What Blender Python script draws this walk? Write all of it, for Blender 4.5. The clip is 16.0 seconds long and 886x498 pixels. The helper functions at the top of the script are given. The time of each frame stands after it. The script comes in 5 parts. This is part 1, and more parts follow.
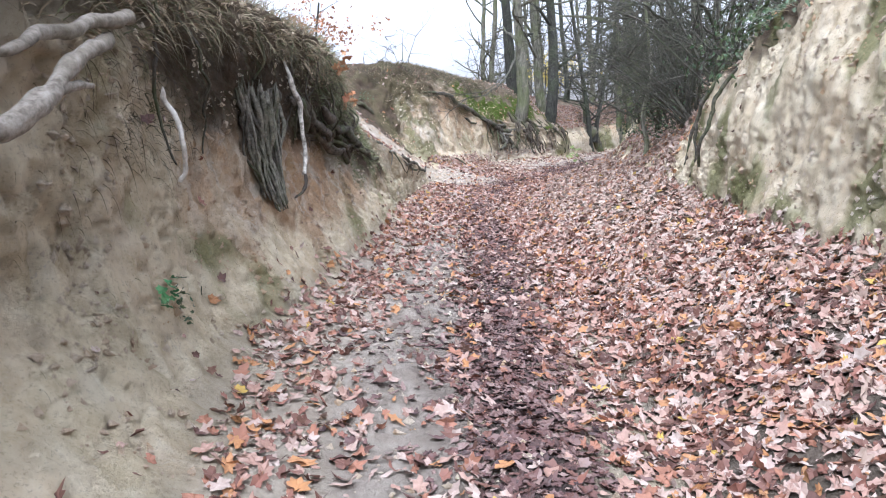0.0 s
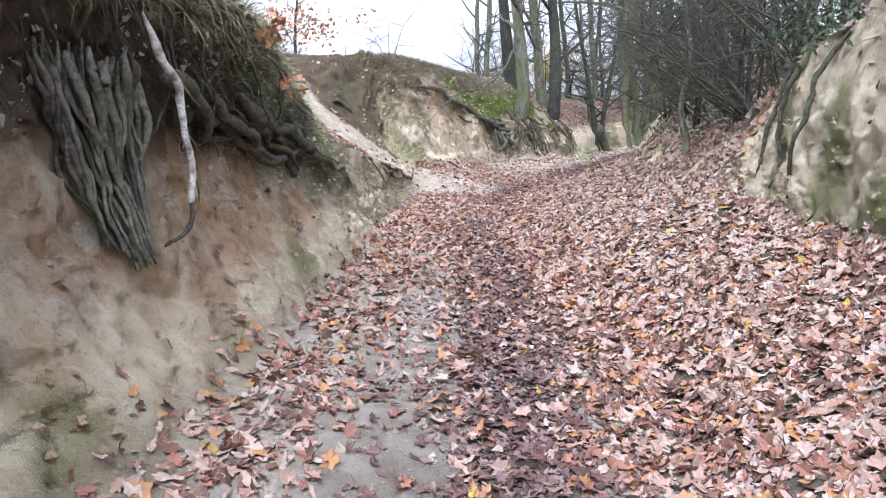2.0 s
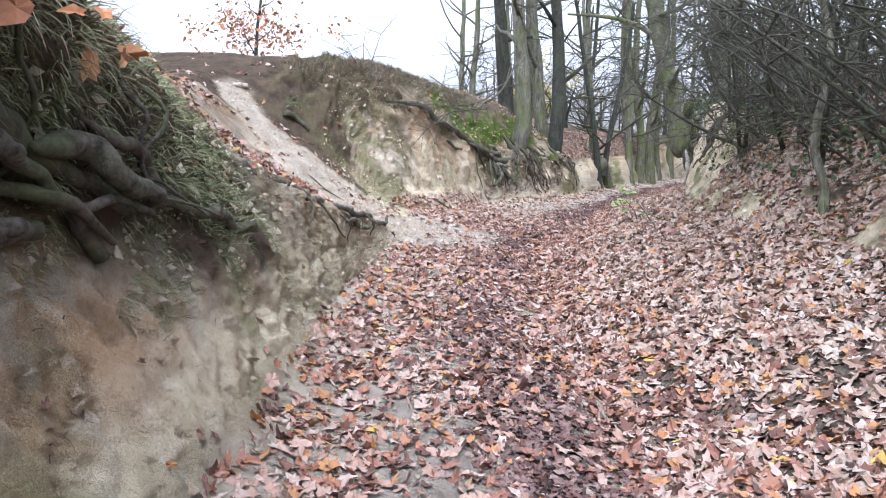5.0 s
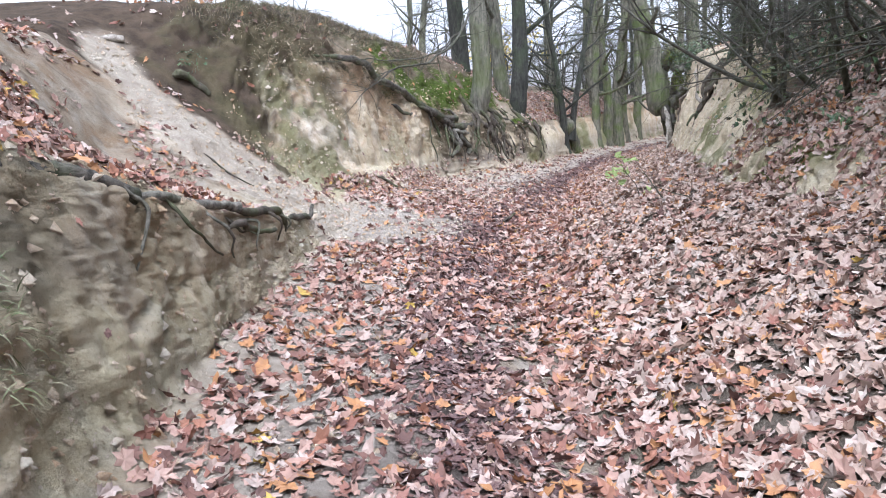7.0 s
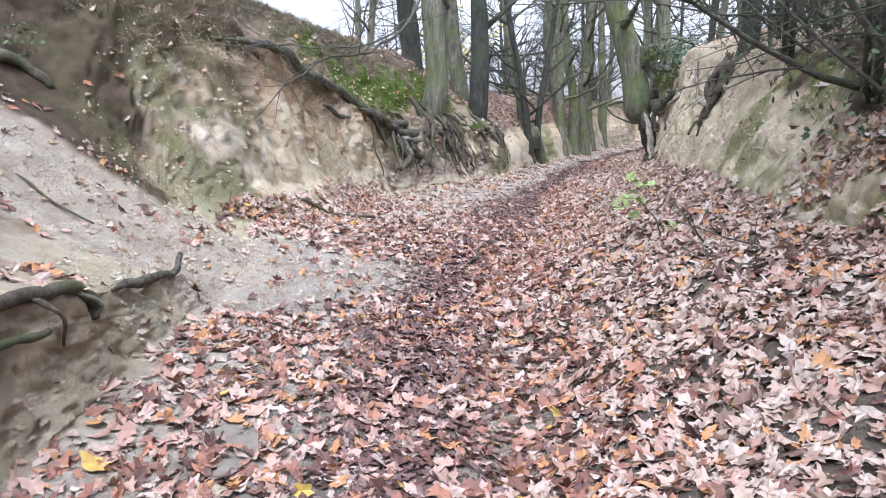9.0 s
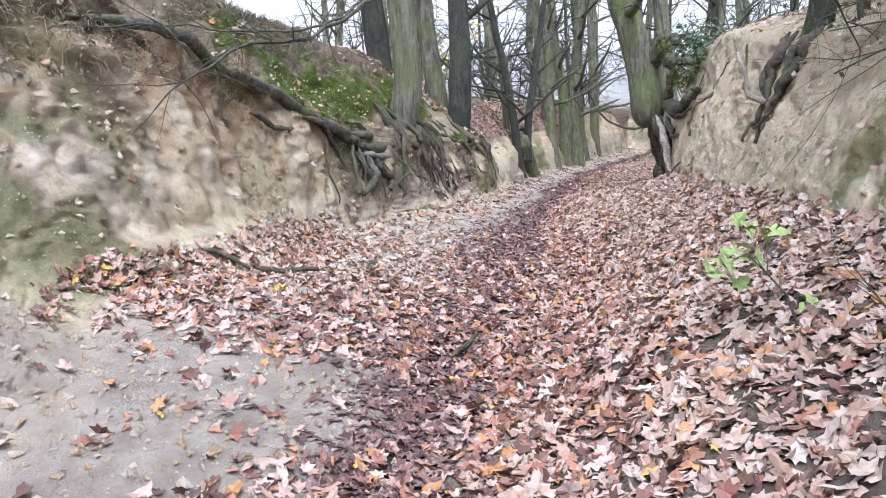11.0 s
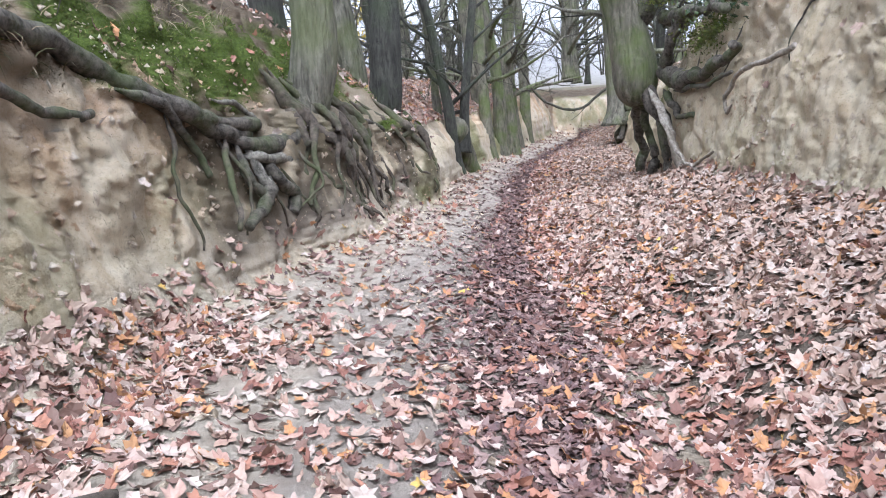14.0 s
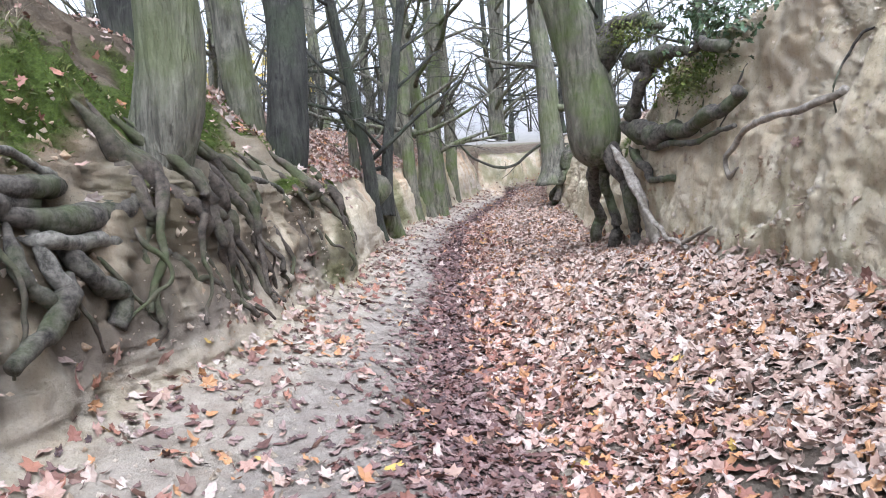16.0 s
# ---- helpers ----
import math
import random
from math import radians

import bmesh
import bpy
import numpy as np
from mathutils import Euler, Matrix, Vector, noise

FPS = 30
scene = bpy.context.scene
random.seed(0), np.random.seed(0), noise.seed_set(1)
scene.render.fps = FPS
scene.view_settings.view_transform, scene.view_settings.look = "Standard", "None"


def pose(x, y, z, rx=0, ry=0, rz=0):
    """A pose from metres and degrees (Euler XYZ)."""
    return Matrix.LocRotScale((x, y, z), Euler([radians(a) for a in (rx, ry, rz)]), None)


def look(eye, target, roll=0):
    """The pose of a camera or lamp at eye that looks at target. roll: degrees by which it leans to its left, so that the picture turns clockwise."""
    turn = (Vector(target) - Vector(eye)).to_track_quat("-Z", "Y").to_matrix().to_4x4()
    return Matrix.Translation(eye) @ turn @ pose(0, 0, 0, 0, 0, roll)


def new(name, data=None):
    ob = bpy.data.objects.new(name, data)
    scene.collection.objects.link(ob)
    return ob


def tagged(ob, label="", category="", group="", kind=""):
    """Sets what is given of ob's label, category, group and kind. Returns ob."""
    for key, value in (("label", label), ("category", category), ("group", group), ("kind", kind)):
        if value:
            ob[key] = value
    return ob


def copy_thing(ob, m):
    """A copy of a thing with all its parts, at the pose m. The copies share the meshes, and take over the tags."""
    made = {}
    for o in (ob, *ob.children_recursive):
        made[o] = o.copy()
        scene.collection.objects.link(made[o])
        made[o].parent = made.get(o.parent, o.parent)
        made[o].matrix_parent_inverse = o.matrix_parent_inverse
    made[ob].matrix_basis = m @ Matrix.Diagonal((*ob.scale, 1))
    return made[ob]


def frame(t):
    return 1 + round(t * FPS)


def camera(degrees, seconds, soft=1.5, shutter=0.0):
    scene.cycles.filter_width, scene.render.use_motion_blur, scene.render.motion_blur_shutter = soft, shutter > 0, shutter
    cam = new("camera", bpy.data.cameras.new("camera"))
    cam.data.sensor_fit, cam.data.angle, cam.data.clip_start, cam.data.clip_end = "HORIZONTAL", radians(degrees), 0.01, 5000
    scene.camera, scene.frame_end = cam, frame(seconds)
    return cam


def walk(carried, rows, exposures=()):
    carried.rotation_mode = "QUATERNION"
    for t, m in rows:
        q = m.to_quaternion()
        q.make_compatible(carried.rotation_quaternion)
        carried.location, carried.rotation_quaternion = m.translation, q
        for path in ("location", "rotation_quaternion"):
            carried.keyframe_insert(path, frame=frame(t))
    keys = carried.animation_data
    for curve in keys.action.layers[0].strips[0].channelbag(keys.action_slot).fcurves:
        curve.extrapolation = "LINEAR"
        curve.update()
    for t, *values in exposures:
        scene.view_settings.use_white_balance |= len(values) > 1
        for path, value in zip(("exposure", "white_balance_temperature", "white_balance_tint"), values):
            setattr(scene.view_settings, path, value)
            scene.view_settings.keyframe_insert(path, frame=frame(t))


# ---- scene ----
cam = camera(63.7, 16.0, soft=1.0)
METRES, EYE, TILT, LEAN, TURN = 21.1, 1.5, 0.0, 0.0, 0.0
ROWS = [
    (0.0, 0.0, 0.0, 0.0, -0.34, -9.99, 1.9),
    (0.5, -0.0004, 0.0336, 0.0012, -2.84, -8.97, 2.84),
    (1.0, 0.0024, 0.0631, -0.0011, -1.48, -9.52, 1.56),
    (1.5, 0.0052, 0.0973, -0.0011, -2.14, -9.63, 0.97),
    (2.0, 0.0056, 0.1296, -0.0026, -0.78, -9.96, 2.71),
    (2.5, 0.0032, 0.1634, -0.0016, -0.14, -10.22, 4.4),
    (3.0, 0.0013, 0.1966, -0.0023, 1.37, -8.89, 1.84),
    (3.5, -0.0007, 0.2299, -0.0021, 0.42, -8.6, 0.9),
    (4.0, -0.0013, 0.2631, -0.0025, -0.5, -7.84, 2.72),
    (4.5, -0.0015, 0.2942, -0.0028, -1.94, -7.77, 0.78),
    (7.0, 0.0123, 0.4486, -0.0071, -6.37, -10.37, 2.79),
    (7.5, 0.0144, 0.4809, -0.0073, -5.08, -11.4, 3.14),
    (8.0, 0.0181, 0.5117, -0.0063, -8.85, -11.61, 4.53),
    (8.5, 0.025, 0.5416, -0.0071, -8.78, -10.6, 4.37),
    (9.0, 0.0316, 0.5727, -0.0074, -10.05, -10.12, 2.27),
    (11.5, 0.0633, 0.7302, -0.0083, -11.85, -9.29, 3.76),
    (12.0, 0.0662, 0.7609, -0.0078, -10.74, -9.67, 2.44),
    (12.5, 0.0678, 0.7932, -0.0088, -13.55, -11.06, 4.19),
    (13.0, 0.0719, 0.826, -0.0076, -14.11, -10.53, 4.94),
    (13.5, 0.0753, 0.8567, -0.0066, -19.89, -9.87, 3.24),
    (14.0, 0.0809, 0.8871, -0.0082, -19.8, -11.05, 4.78),
    (14.5, 0.0888, 0.9161, -0.0074, -23.08, -8.46, 4.53),
    (15.0, 0.0994, 0.9429, -0.0077, -23.82, -6.63, 5.1),
    (15.5, 0.1089, 0.9676, -0.0085, -26.49, -7.24, 2.69),
    (16.0, 0.1169, 0.9853, -0.0072, -26.21, -7.2, 3.71),
]
walk(cam, [(t, pose(0, 0, EYE, TILT, LEAN, TURN) @ pose(METRES * x, METRES * y, METRES * z, 90 + pitch, roll, yaw)) for t, x, y, z, yaw, pitch, roll in ROWS],
     exposures=[(0.0, 1.08, 5450, 13), (7.0, 1.08, 5450, 13), (9.0, 1.12, 5450, 13), (12.0, 1.16, 5450, 13), (14.0, 1.2, 5450, 13), (16.0, 1.28, 5450, 13)])

# ---- sky and light: an overcast late-autumn day ----
SUN_UP, SUN_TURN = radians(62), radians(193)
world = bpy.data.worlds.new("sky")
scene.world = world
world.use_nodes = True
wn, wl = world.node_tree.nodes, world.node_tree.links
sky = wn.new("ShaderNodeTexSky")
sky.sky_type, sky.sun_disc = "NISHITA", False
sky.sun_elevation, sky.sun_rotation = SUN_UP, SUN_TURN
sky.air_density, sky.dust_density, sky.ozone_density = 1.0, 4.0, 1.0
grey = wn.new("ShaderNodeHueSaturation")
grey.inputs["Saturation"].default_value = 0.06
grey.inputs["Value"].default_value = 1.22
wl.new(sky.outputs[0], grey.inputs["Color"])
wl.new(grey.outputs[0], wn["Background"].inputs["Color"])
wn["Background"].inputs["Strength"].default_value = 0.15
sun = new("sun", bpy.data.lights.new("sun", "SUN"))
sun.data.energy, sun.data.angle, sun.data.color = 1.3, radians(30), (1.0, 0.97, 0.96)
sun.matrix_world = look((0, 0, 60), (0 - 30 * math.sin(SUN_TURN), 0 + 30 * -math.cos(SUN_TURN), 60 - 30 * math.tan(SUN_UP)))


# ---- materials ----
class Nodes:
    """A short way to write a node material."""

    def __init__(self, name):
        self.mat = bpy.data.materials.new(name)
        self.mat.use_nodes = True
        self.n, self.l = self.mat.node_tree.nodes, self.mat.node_tree.links
        self.bsdf = self.n["Principled BSDF"]
        geo = self.n.new("ShaderNodeNewGeometry")
        self.island = geo.outputs["Random Per Island"]
        self.place = self.n.new("ShaderNodeTexCoord").outputs["Object"]
        self.ob_random = self.n.new("ShaderNodeObjectInfo").outputs["Random"]

    def set(self, socket, value):
        if hasattr(value, "is_output"):
            self.l.new(value, socket)
        else:
            socket.default_value = value

    def noise(self, scale, detail=4.0, rough=0.6, stretch=None, distort=0.0, shift=0.0):
        t = self.n.new("ShaderNodeTexNoise")
        t.inputs["Scale"].default_value, t.inputs["Detail"].default_value = scale, detail
        t.inputs["Roughness"].default_value, t.inputs["Distortion"].default_value = rough, distort
        v = self.place
        if stretch or shift:
            m = self.n.new("ShaderNodeMapping")
            m.inputs["Scale"].default_value = stretch or (1, 1, 1)
            m.inputs["Location"].default_value = (shift, shift, shift)
            self.l.new(v, m.inputs["Vector"])
            v = m.outputs[0]
        self.l.new(v, t.inputs["Vector"])
        return t.outputs["Fac"]

    def cells(self, scale, stretch=None, feature="DISTANCE_TO_EDGE"):
        t = self.n.new("ShaderNodeTexVoronoi")
        t.feature = feature
        t.inputs["Scale"].default_value = scale
        m = self.n.new("ShaderNodeMapping")
        m.inputs["Scale"].default_value = stretch or (1, 1, 1)
        self.l.new(self.place, m.inputs["Vector"])
        self.l.new(m.outputs[0], t.inputs["Vector"])
        return t.outputs["Distance"]

    def attr(self, name):
        a = self.n.new("ShaderNodeAttribute")
        a.attribute_name = name
        return a.outputs["Fac"]

    def ramp(self, fac, *stops, constant=False):
        r = self.n.new("ShaderNodeValToRGB")
        if constant:
            r.color_ramp.interpolation = "CONSTANT"
        e = r.color_ramp.elements
        while len(e) < len(stops):
            e.new(0.5)
        for el, (p, c) in zip(e, stops):
            el.position = p
            el.color = (*c, 1) if isinstance(c, tuple) else (c, c, c, 1)
        self.l.new(fac, r.inputs["Fac"])
        return r.outputs["Color"]

    def mix(self, fac, a, b, blend="MIX"):
        m = self.n.new("ShaderNodeMix")
        m.data_type, m.blend_type = "RGBA", blend
        for sock, v in zip((m.inputs["Factor"], m.inputs["A"], m.inputs["B"]), (fac, a, b)):
            if isinstance(v, tuple):
                v = (*v, 1)
            elif not hasattr(v, "is_output") and sock.type == "RGBA":
                v = (v, v, v, 1)
            sockets = [s for s in m.inputs if s.name == sock.name and s.type == ("VALUE" if sock.name == "Factor" else "RGBA")]
            self.set(sockets[0], v)
        return [o for o in m.outputs if o.type == "RGBA"][0]

    def maths(self, op, a, b=0.5):
        m = self.n.new("ShaderNodeMath")
        m.operation, m.use_clamp = op, op in ("MULTIPLY", "ADD", "SUBTRACT")
        self.set(m.inputs[0], a), self.set(m.inputs[1], b)
        return m.outputs[0]

    def bump(self, height, depth, strength=1.0, under=None):
        b = self.n.new("ShaderNodeBump")
        b.inputs["Strength"].default_value, b.inputs["Distance"].default_value = strength, depth
        self.l.new(height, b.inputs["Height"])
        if under:
            self.l.new(under, b.inputs["Normal"])
        return b.outputs[0]

    def done(self, colour, rough=0.9, normal=None, spec=0.25):
        self.set(self.bsdf.inputs["Base Color"], (*colour, 1) if isinstance(colour, tuple) else colour)
        self.set(self.bsdf.inputs["Roughness"], rough)
        self.bsdf.inputs["Specular IOR Level"].default_value = spec
        if normal:
            self.l.new(normal, self.bsdf.inputs["Normal"])
        return self.mat


def earth_material():
    k = Nodes("earth")
    big, mid, fine = k.noise(1.1, 5), k.noise(4.2, 9, 0.66), k.noise(38, 5, 0.7)
    streak = k.noise(3.0, 5, 0.6, (3.0, 3.0, 0.5))
    clay = k.ramp(mid, (0.30, (0.40, 0.31, 0.215)), (0.5, (0.59, 0.49, 0.365)), (0.68, (0.75, 0.66, 0.53)))
    clay = k.mix(k.ramp(big, (0.5, 0.0), (0.66, 0.75)), clay, (0.50, 0.325, 0.21))
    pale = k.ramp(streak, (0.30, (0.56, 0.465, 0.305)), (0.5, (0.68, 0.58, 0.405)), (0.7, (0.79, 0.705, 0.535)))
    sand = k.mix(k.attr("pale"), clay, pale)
    rust = k.ramp(mid, (0.32, (0.40, 0.25, 0.145)), (0.68, (0.66, 0.48, 0.32)))
    sand = k.mix(k.attr("ochre"), sand, rust)
    open_soil = k.maths("SUBTRACT", 1.0, k.maths("MULTIPLY", k.attr("pale"), 0.72))
    for scale, shift, lo, hi, most, tint in ((1.7, 7.0, 0.48, 0.60, 0.75, (0.50, 0.325, 0.18)), (2.6, 21.0, 0.50, 0.60, 0.65, (0.70, 0.645, 0.55)), (3.1, 33.0, 0.54, 0.66, 0.6, (0.24, 0.175, 0.12))):
        spots = k.ramp(k.noise(scale, 8, 0.66, (1, 1, 0.55), 0.9, shift), (lo, 0.0), (hi, most))
        sand = k.mix(k.maths("MULTIPLY", spots, open_soil), sand, tint)
    sand = k.mix(k.ramp(k.noise(46, 6, 0.75), (0.36, 0.4), (0.46, 0.0)), sand, (0.22, 0.16, 0.105))
    sand = k.mix(k.ramp(k.noise(19, 7, 0.72, (1, 1, 1.5), 0.6, 11.0), (0.31, 0.4), (0.39, 0.0)), sand, (0.24, 0.135, 0.09))
    sand = k.mix(k.ramp(fine, (0.5, 0.0), (0.75, 0.35)), sand, (0.72, 0.65, 0.53))
    # dark soil colour, also used for the painted shade behind bare roots
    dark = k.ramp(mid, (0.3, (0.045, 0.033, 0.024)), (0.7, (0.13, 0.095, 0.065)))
    soil = k.mix(k.attr("humus_and_shade"), sand, dark)
    tread = k.ramp(mid, (0.34, (0.265, 0.22, 0.18)), (0.66, (0.44, 0.385, 0.325)))
    soil = k.mix(k.attr("tread"), soil, tread)
    wet = k.ramp(mid, (0.3, (0.03, 0.022, 0.021)), (0.7, (0.095, 0.068, 0.062)))
    soil = k.mix(k.attr("mud"), soil, wet)
    green = k.ramp(fine, (0.3, (0.085, 0.095, 0.032)), (0.7, (0.25, 0.25, 0.10)))
    soil = k.mix(k.attr("algae"), soil, green)
    moss = k.ramp(fine, (0.3, (0.04, 0.06, 0.012)), (0.7, (0.12, 0.16, 0.032)))
    soil = k.mix(k.attr("moss"), soil, moss)
    n = k.bump(k.noise(9, 10, 0.78, (1, 1, 0.6), 0.4), 0.05, 0.75)
    n = k.bump(k.noise(30, 8, 0.8), 0.028, 0.85, n)
    n = k.bump(k.noise(90, 4, 0.75), 0.012, 1.0, n)
    return k.done(soil, 0.95, n, 0.15)


def bark_material(name, lo, hi, green, ridge=22.0, moss=0.45):
    k = Nodes(name)
    furrow = k.noise(ridge, 5, 0.6, (1.0, 1.0, 0.13), 0.6)
    patch = k.noise(1.6, 5)
    c = k.ramp(k.noise(12, 6, 0.65, (1, 1, 0.25)), (0.3, lo), (0.7, hi))
    c = k.mix(k.ramp(k.noise(7, 6, 0.7, (1, 1, 0.6), 0.5, 5.0), (0.52, 0.0), (0.62, 0.5)), c, tuple(1.25 * v for v in hi))
    c = k.mix(k.ramp(furrow, (0.33, 0.7), (0.47, 0.0)), c, tuple(0.5 * v for v in lo))
    c = k.mix(k.ramp(patch, (0.45, 0.0), (0.62, moss)), c, green)
    n = k.bump(k.ramp(furrow, (0.3, 0.0), (0.62, 1.0)), 0.03, 0.9)
    n = k.bump(k.noise(40, 5, 0.7), 0.008, 0.7, n)
    return k.done(c, 0.85, n, 0.3)


def wood_material(name, lo, hi, green=(0.075, 0.10, 0.03), mossy=0.55):
    k = Nodes(name)
    c = k.ramp(k.noise(17, 8, 0.72), (0.36, lo), (0.62, hi))
    c = k.mix(k.ramp(k.noise(2.3, 4), (0.45, 0.0), (0.62, mossy)), c, green)
    n = k.bump(k.noise(26, 8, 0.75), 0.03, 0.9)
    return k.done(c, 0.8, n, 0.3)


def leaf_material(name, stops, per_object=False, rough=0.65):
    k = Nodes(name)
    c = k.ramp(k.ob_random if per_object else k.island, *stops, constant=True)
    c = k.mix(k.ramp(k.noise(25, 4), (0.35, 0.0), (0.7, 0.45)), c, (0.16, 0.085, 0.06))
    return k.done(c, rough, k.bump(k.noise(60, 3), 0.004, 0.6), 0.35)


DRY = ((0.0, (0.42, 0.315, 0.265)), (0.14, (0.36, 0.225, 0.175)), (0.27, (0.235, 0.105, 0.076)), (0.38, (0.41, 0.275, 0.22)), (0.49, (0.085, 0.044, 0.037)),
       (0.60, (0.45, 0.365, 0.315)), (0.69, (0.32, 0.15, 0.095)), (0.79, (0.15, 0.074, 0.056)), (0.90, (0.41, 0.205, 0.085)), (0.99, (0.46, 0.32, 0.07)))
TRODDEN = ((0.0, (0.17, 0.11, 0.10)), (0.2, (0.105, 0.06, 0.058)), (0.45, (0.045, 0.028, 0.029)), (0.62, (0.11, 0.052, 0.044)), (0.82, (0.24, 0.17, 0.15)))
EARTH = earth_material()
LEAF, LEAF_OWN = leaf_material("dry_leaf", DRY), leaf_material("dry_leaf_single", DRY, True)
FADED = ((0.0, (0.43, 0.345, 0.285)), (0.2, (0.385, 0.285, 0.225)), (0.38, (0.47, 0.40, 0.345)), (0.5, (0.33, 0.225, 0.17)), (0.66, (0.16, 0.10, 0.078)), (0.75, (0.45, 0.345, 0.275)), (0.92, (0.42, 0.225, 0.10)))
LEAF_FADED = leaf_material("faded_leaf", FADED)
WET_LEAF = leaf_material("trodden_leaf", TRODDEN, rough=0.5)
OAK_LEAF = leaf_material("clinging_leaf", ((0.0, (0.42, 0.18, 0.07)), (0.4, (0.52, 0.28, 0.14)), (0.75, (0.32, 0.13, 0.06))))
FRESH_LEAF = leaf_material("green_leaf", ((0.0, (0.30, 0.40, 0.14)), (0.4, (0.44, 0.49, 0.17)), (0.75, (0.26, 0.38, 0.16))))
IVY_LEAF = leaf_material("ivy_leaf", ((0.0, (0.03, 0.075, 0.03)), (0.5, (0.05, 0.11, 0.045)), (0.8, (0.09, 0.15, 0.06))), rough=0.4)
SEEDLING_LEAF = leaf_material("seedling_leaf", ((0.0, (0.06, 0.24, 0.09)), (0.5, (0.09, 0.30, 0.12))))
YELLOW_LEAF = leaf_material("yellow_leaf", ((0.0, (0.62, 0.48, 0.06)), (0.5, (0.5, 0.42, 0.1))))
BARK_GREY = bark_material("grey_green_bark", (0.065, 0.06, 0.045), (0.235, 0.22, 0.17), (0.125, 0.145, 0.055), 20, 0.6)
BARK_MOSSY = bark_material("mossy_bark", (0.07, 0.065, 0.045), (0.22, 0.20, 0.15), (0.10, 0.14, 0.03), 20, 0.65)
BARK_DARK = bark_material("dark_bark", (0.024, 0.023, 0.019), (0.07, 0.068, 0.055), (0.05, 0.068, 0.028), 24)
TWIG = wood_material("twig_bark", (0.035, 0.032, 0.026), (0.12, 0.11, 0.085), (0.06, 0.075, 0.03))
ROOT = wood_material("root_bark", (0.02, 0.017, 0.013), (0.155, 0.135, 0.11))
ROOT_PALE = wood_material("bleached_root", (0.16, 0.135, 0.105), (0.46, 0.41, 0.35), (0.15, 0.125, 0.085), 0.7)
ROOT_WHITE = wood_material("white_root", (0.42, 0.38, 0.33), (0.74, 0.70, 0.64), (0.30, 0.26, 0.18), 0.3)
ROOT_GREY = wood_material("grey_root", (0.055, 0.05, 0.04), (0.29, 0.265, 0.22), (0.11, 0.13, 0.055), 0.35)
BIRCH = wood_material("birch_like_bark", (0.18, 0.15, 0.12), (0.86, 0.82, 0.75), (0.4, 0.35, 0.27), 0.2)
ROOT_DARK = wood_material("dark_root", (0.035, 0.028, 0.022), (0.13, 0.105, 0.08))
GRASS_DRY = leaf_material("withered_grass", ((0.0, (0.30, 0.24, 0.15)), (0.3, (0.16, 0.14, 0.08)), (0.6, (0.10, 0.12, 0.05)), (0.85, (0.38, 0.32, 0.22))))
GRASS_GREEN = leaf_material("green_grass", ((0.0, (0.17, 0.22, 0.09)), (0.35, (0.28, 0.31, 0.17)), (0.7, (0.12, 0.17, 0.07)), (0.85, (0.42, 0.40, 0.28))))
MOSS = leaf_material("moss_tuft", ((0.0, (0.05, 0.08, 0.014)), (0.4, (0.10, 0.14, 0.025)), (0.75, (0.17, 0.21, 0.045))), rough=0.9)


# ---- numeric helpers ----
def hash01(i, j, k, seed):
    h = (i.astype(np.int64) * 374761393 + j.astype(np.int64) * 668265263 + k.astype(np.int64) * 2147483647 + seed * 974634777) & 0x7FFFFFFF
    h = ((h ^ (h >> 13)) * 1274126177) & 0x7FFFFFFF
    h = ((h ^ (h >> 15)) * 1911520717) & 0x7FFFFFFF
    return ((h ^ (h >> 16)) & 0xFFFFF) / 1048575.0


def grain(p, scale, seed=0):
    """Smooth value noise in -1..1 at the points p (n x 3)."""
    turn = 0.55 + 0.83 * seed
    c, d = math.cos(turn), math.sin(turn)
    q = np.stack([p[:, 0] * c - p[:, 1] * d, p[:, 0] * d + p[:, 1] * c, p[:, 2] + 0.23 * p[:, 0] - 0.17 * p[:, 1]], 1) * np.asarray(scale, float)
    f = np.floor(q)
    r = q - f
    r = r * r * (3 - 2 * r)
    i, j, k = f[:, 0], f[:, 1], f[:, 2]
    out = 0
    for a in (0, 1):
        for b in (0, 1):
            for c in (0, 1):
                w = (r[:, 0] if a else 1 - r[:, 0]) * (r[:, 1] if b else 1 - r[:, 1]) * (r[:, 2] if c else 1 - r[:, 2])
                out = out + w * hash01(i + a, j + b, k + c, seed)
    return out * 2 - 1


def fbm(p, scale, octaves=4, seed=0, gain=0.5):
    s = np.asarray(scale, float) * np.ones(3)
    return sum(gain ** o * grain(p, s * 2.03 ** o, seed + o) for o in range(octaves))


def blocks(p, scale, seed, warp=0.35):
    """Broken, blocky relief: each cell stands out by its own amount; -1..1."""
    q = p * np.asarray(scale, float)
    q = q + warp * np.stack([fbm(q, 1.3, 2, seed + 5 * a) for a in range(3)], 1)
    base = np.floor(q)
    best, near = np.full(len(q), 1e9), np.zeros(len(q))
    for a in (-1, 0, 1):
        for b in (-1, 0, 1):
            for c in (-1, 0, 1):
                i, j, k = base[:, 0] + a, base[:, 1] + b, base[:, 2] + c
                d = (i + hash01(i, j, k, seed) - q[:, 0]) ** 2 + (j + hash01(i, j, k, seed + 1) - q[:, 1]) ** 2 + (k + hash01(i, j, k, seed + 2) - q[:, 2]) ** 2
                near = np.where(d < best, hash01(i, j, k, seed + 3), near)
                best = np.minimum(d, best)
    return near * 2 - 1 - 0.5 * best


def step(a, b, v):
    t = np.clip((v - a) / (b - a), 0, 1)
    return t * t * (3 - 2 * t)


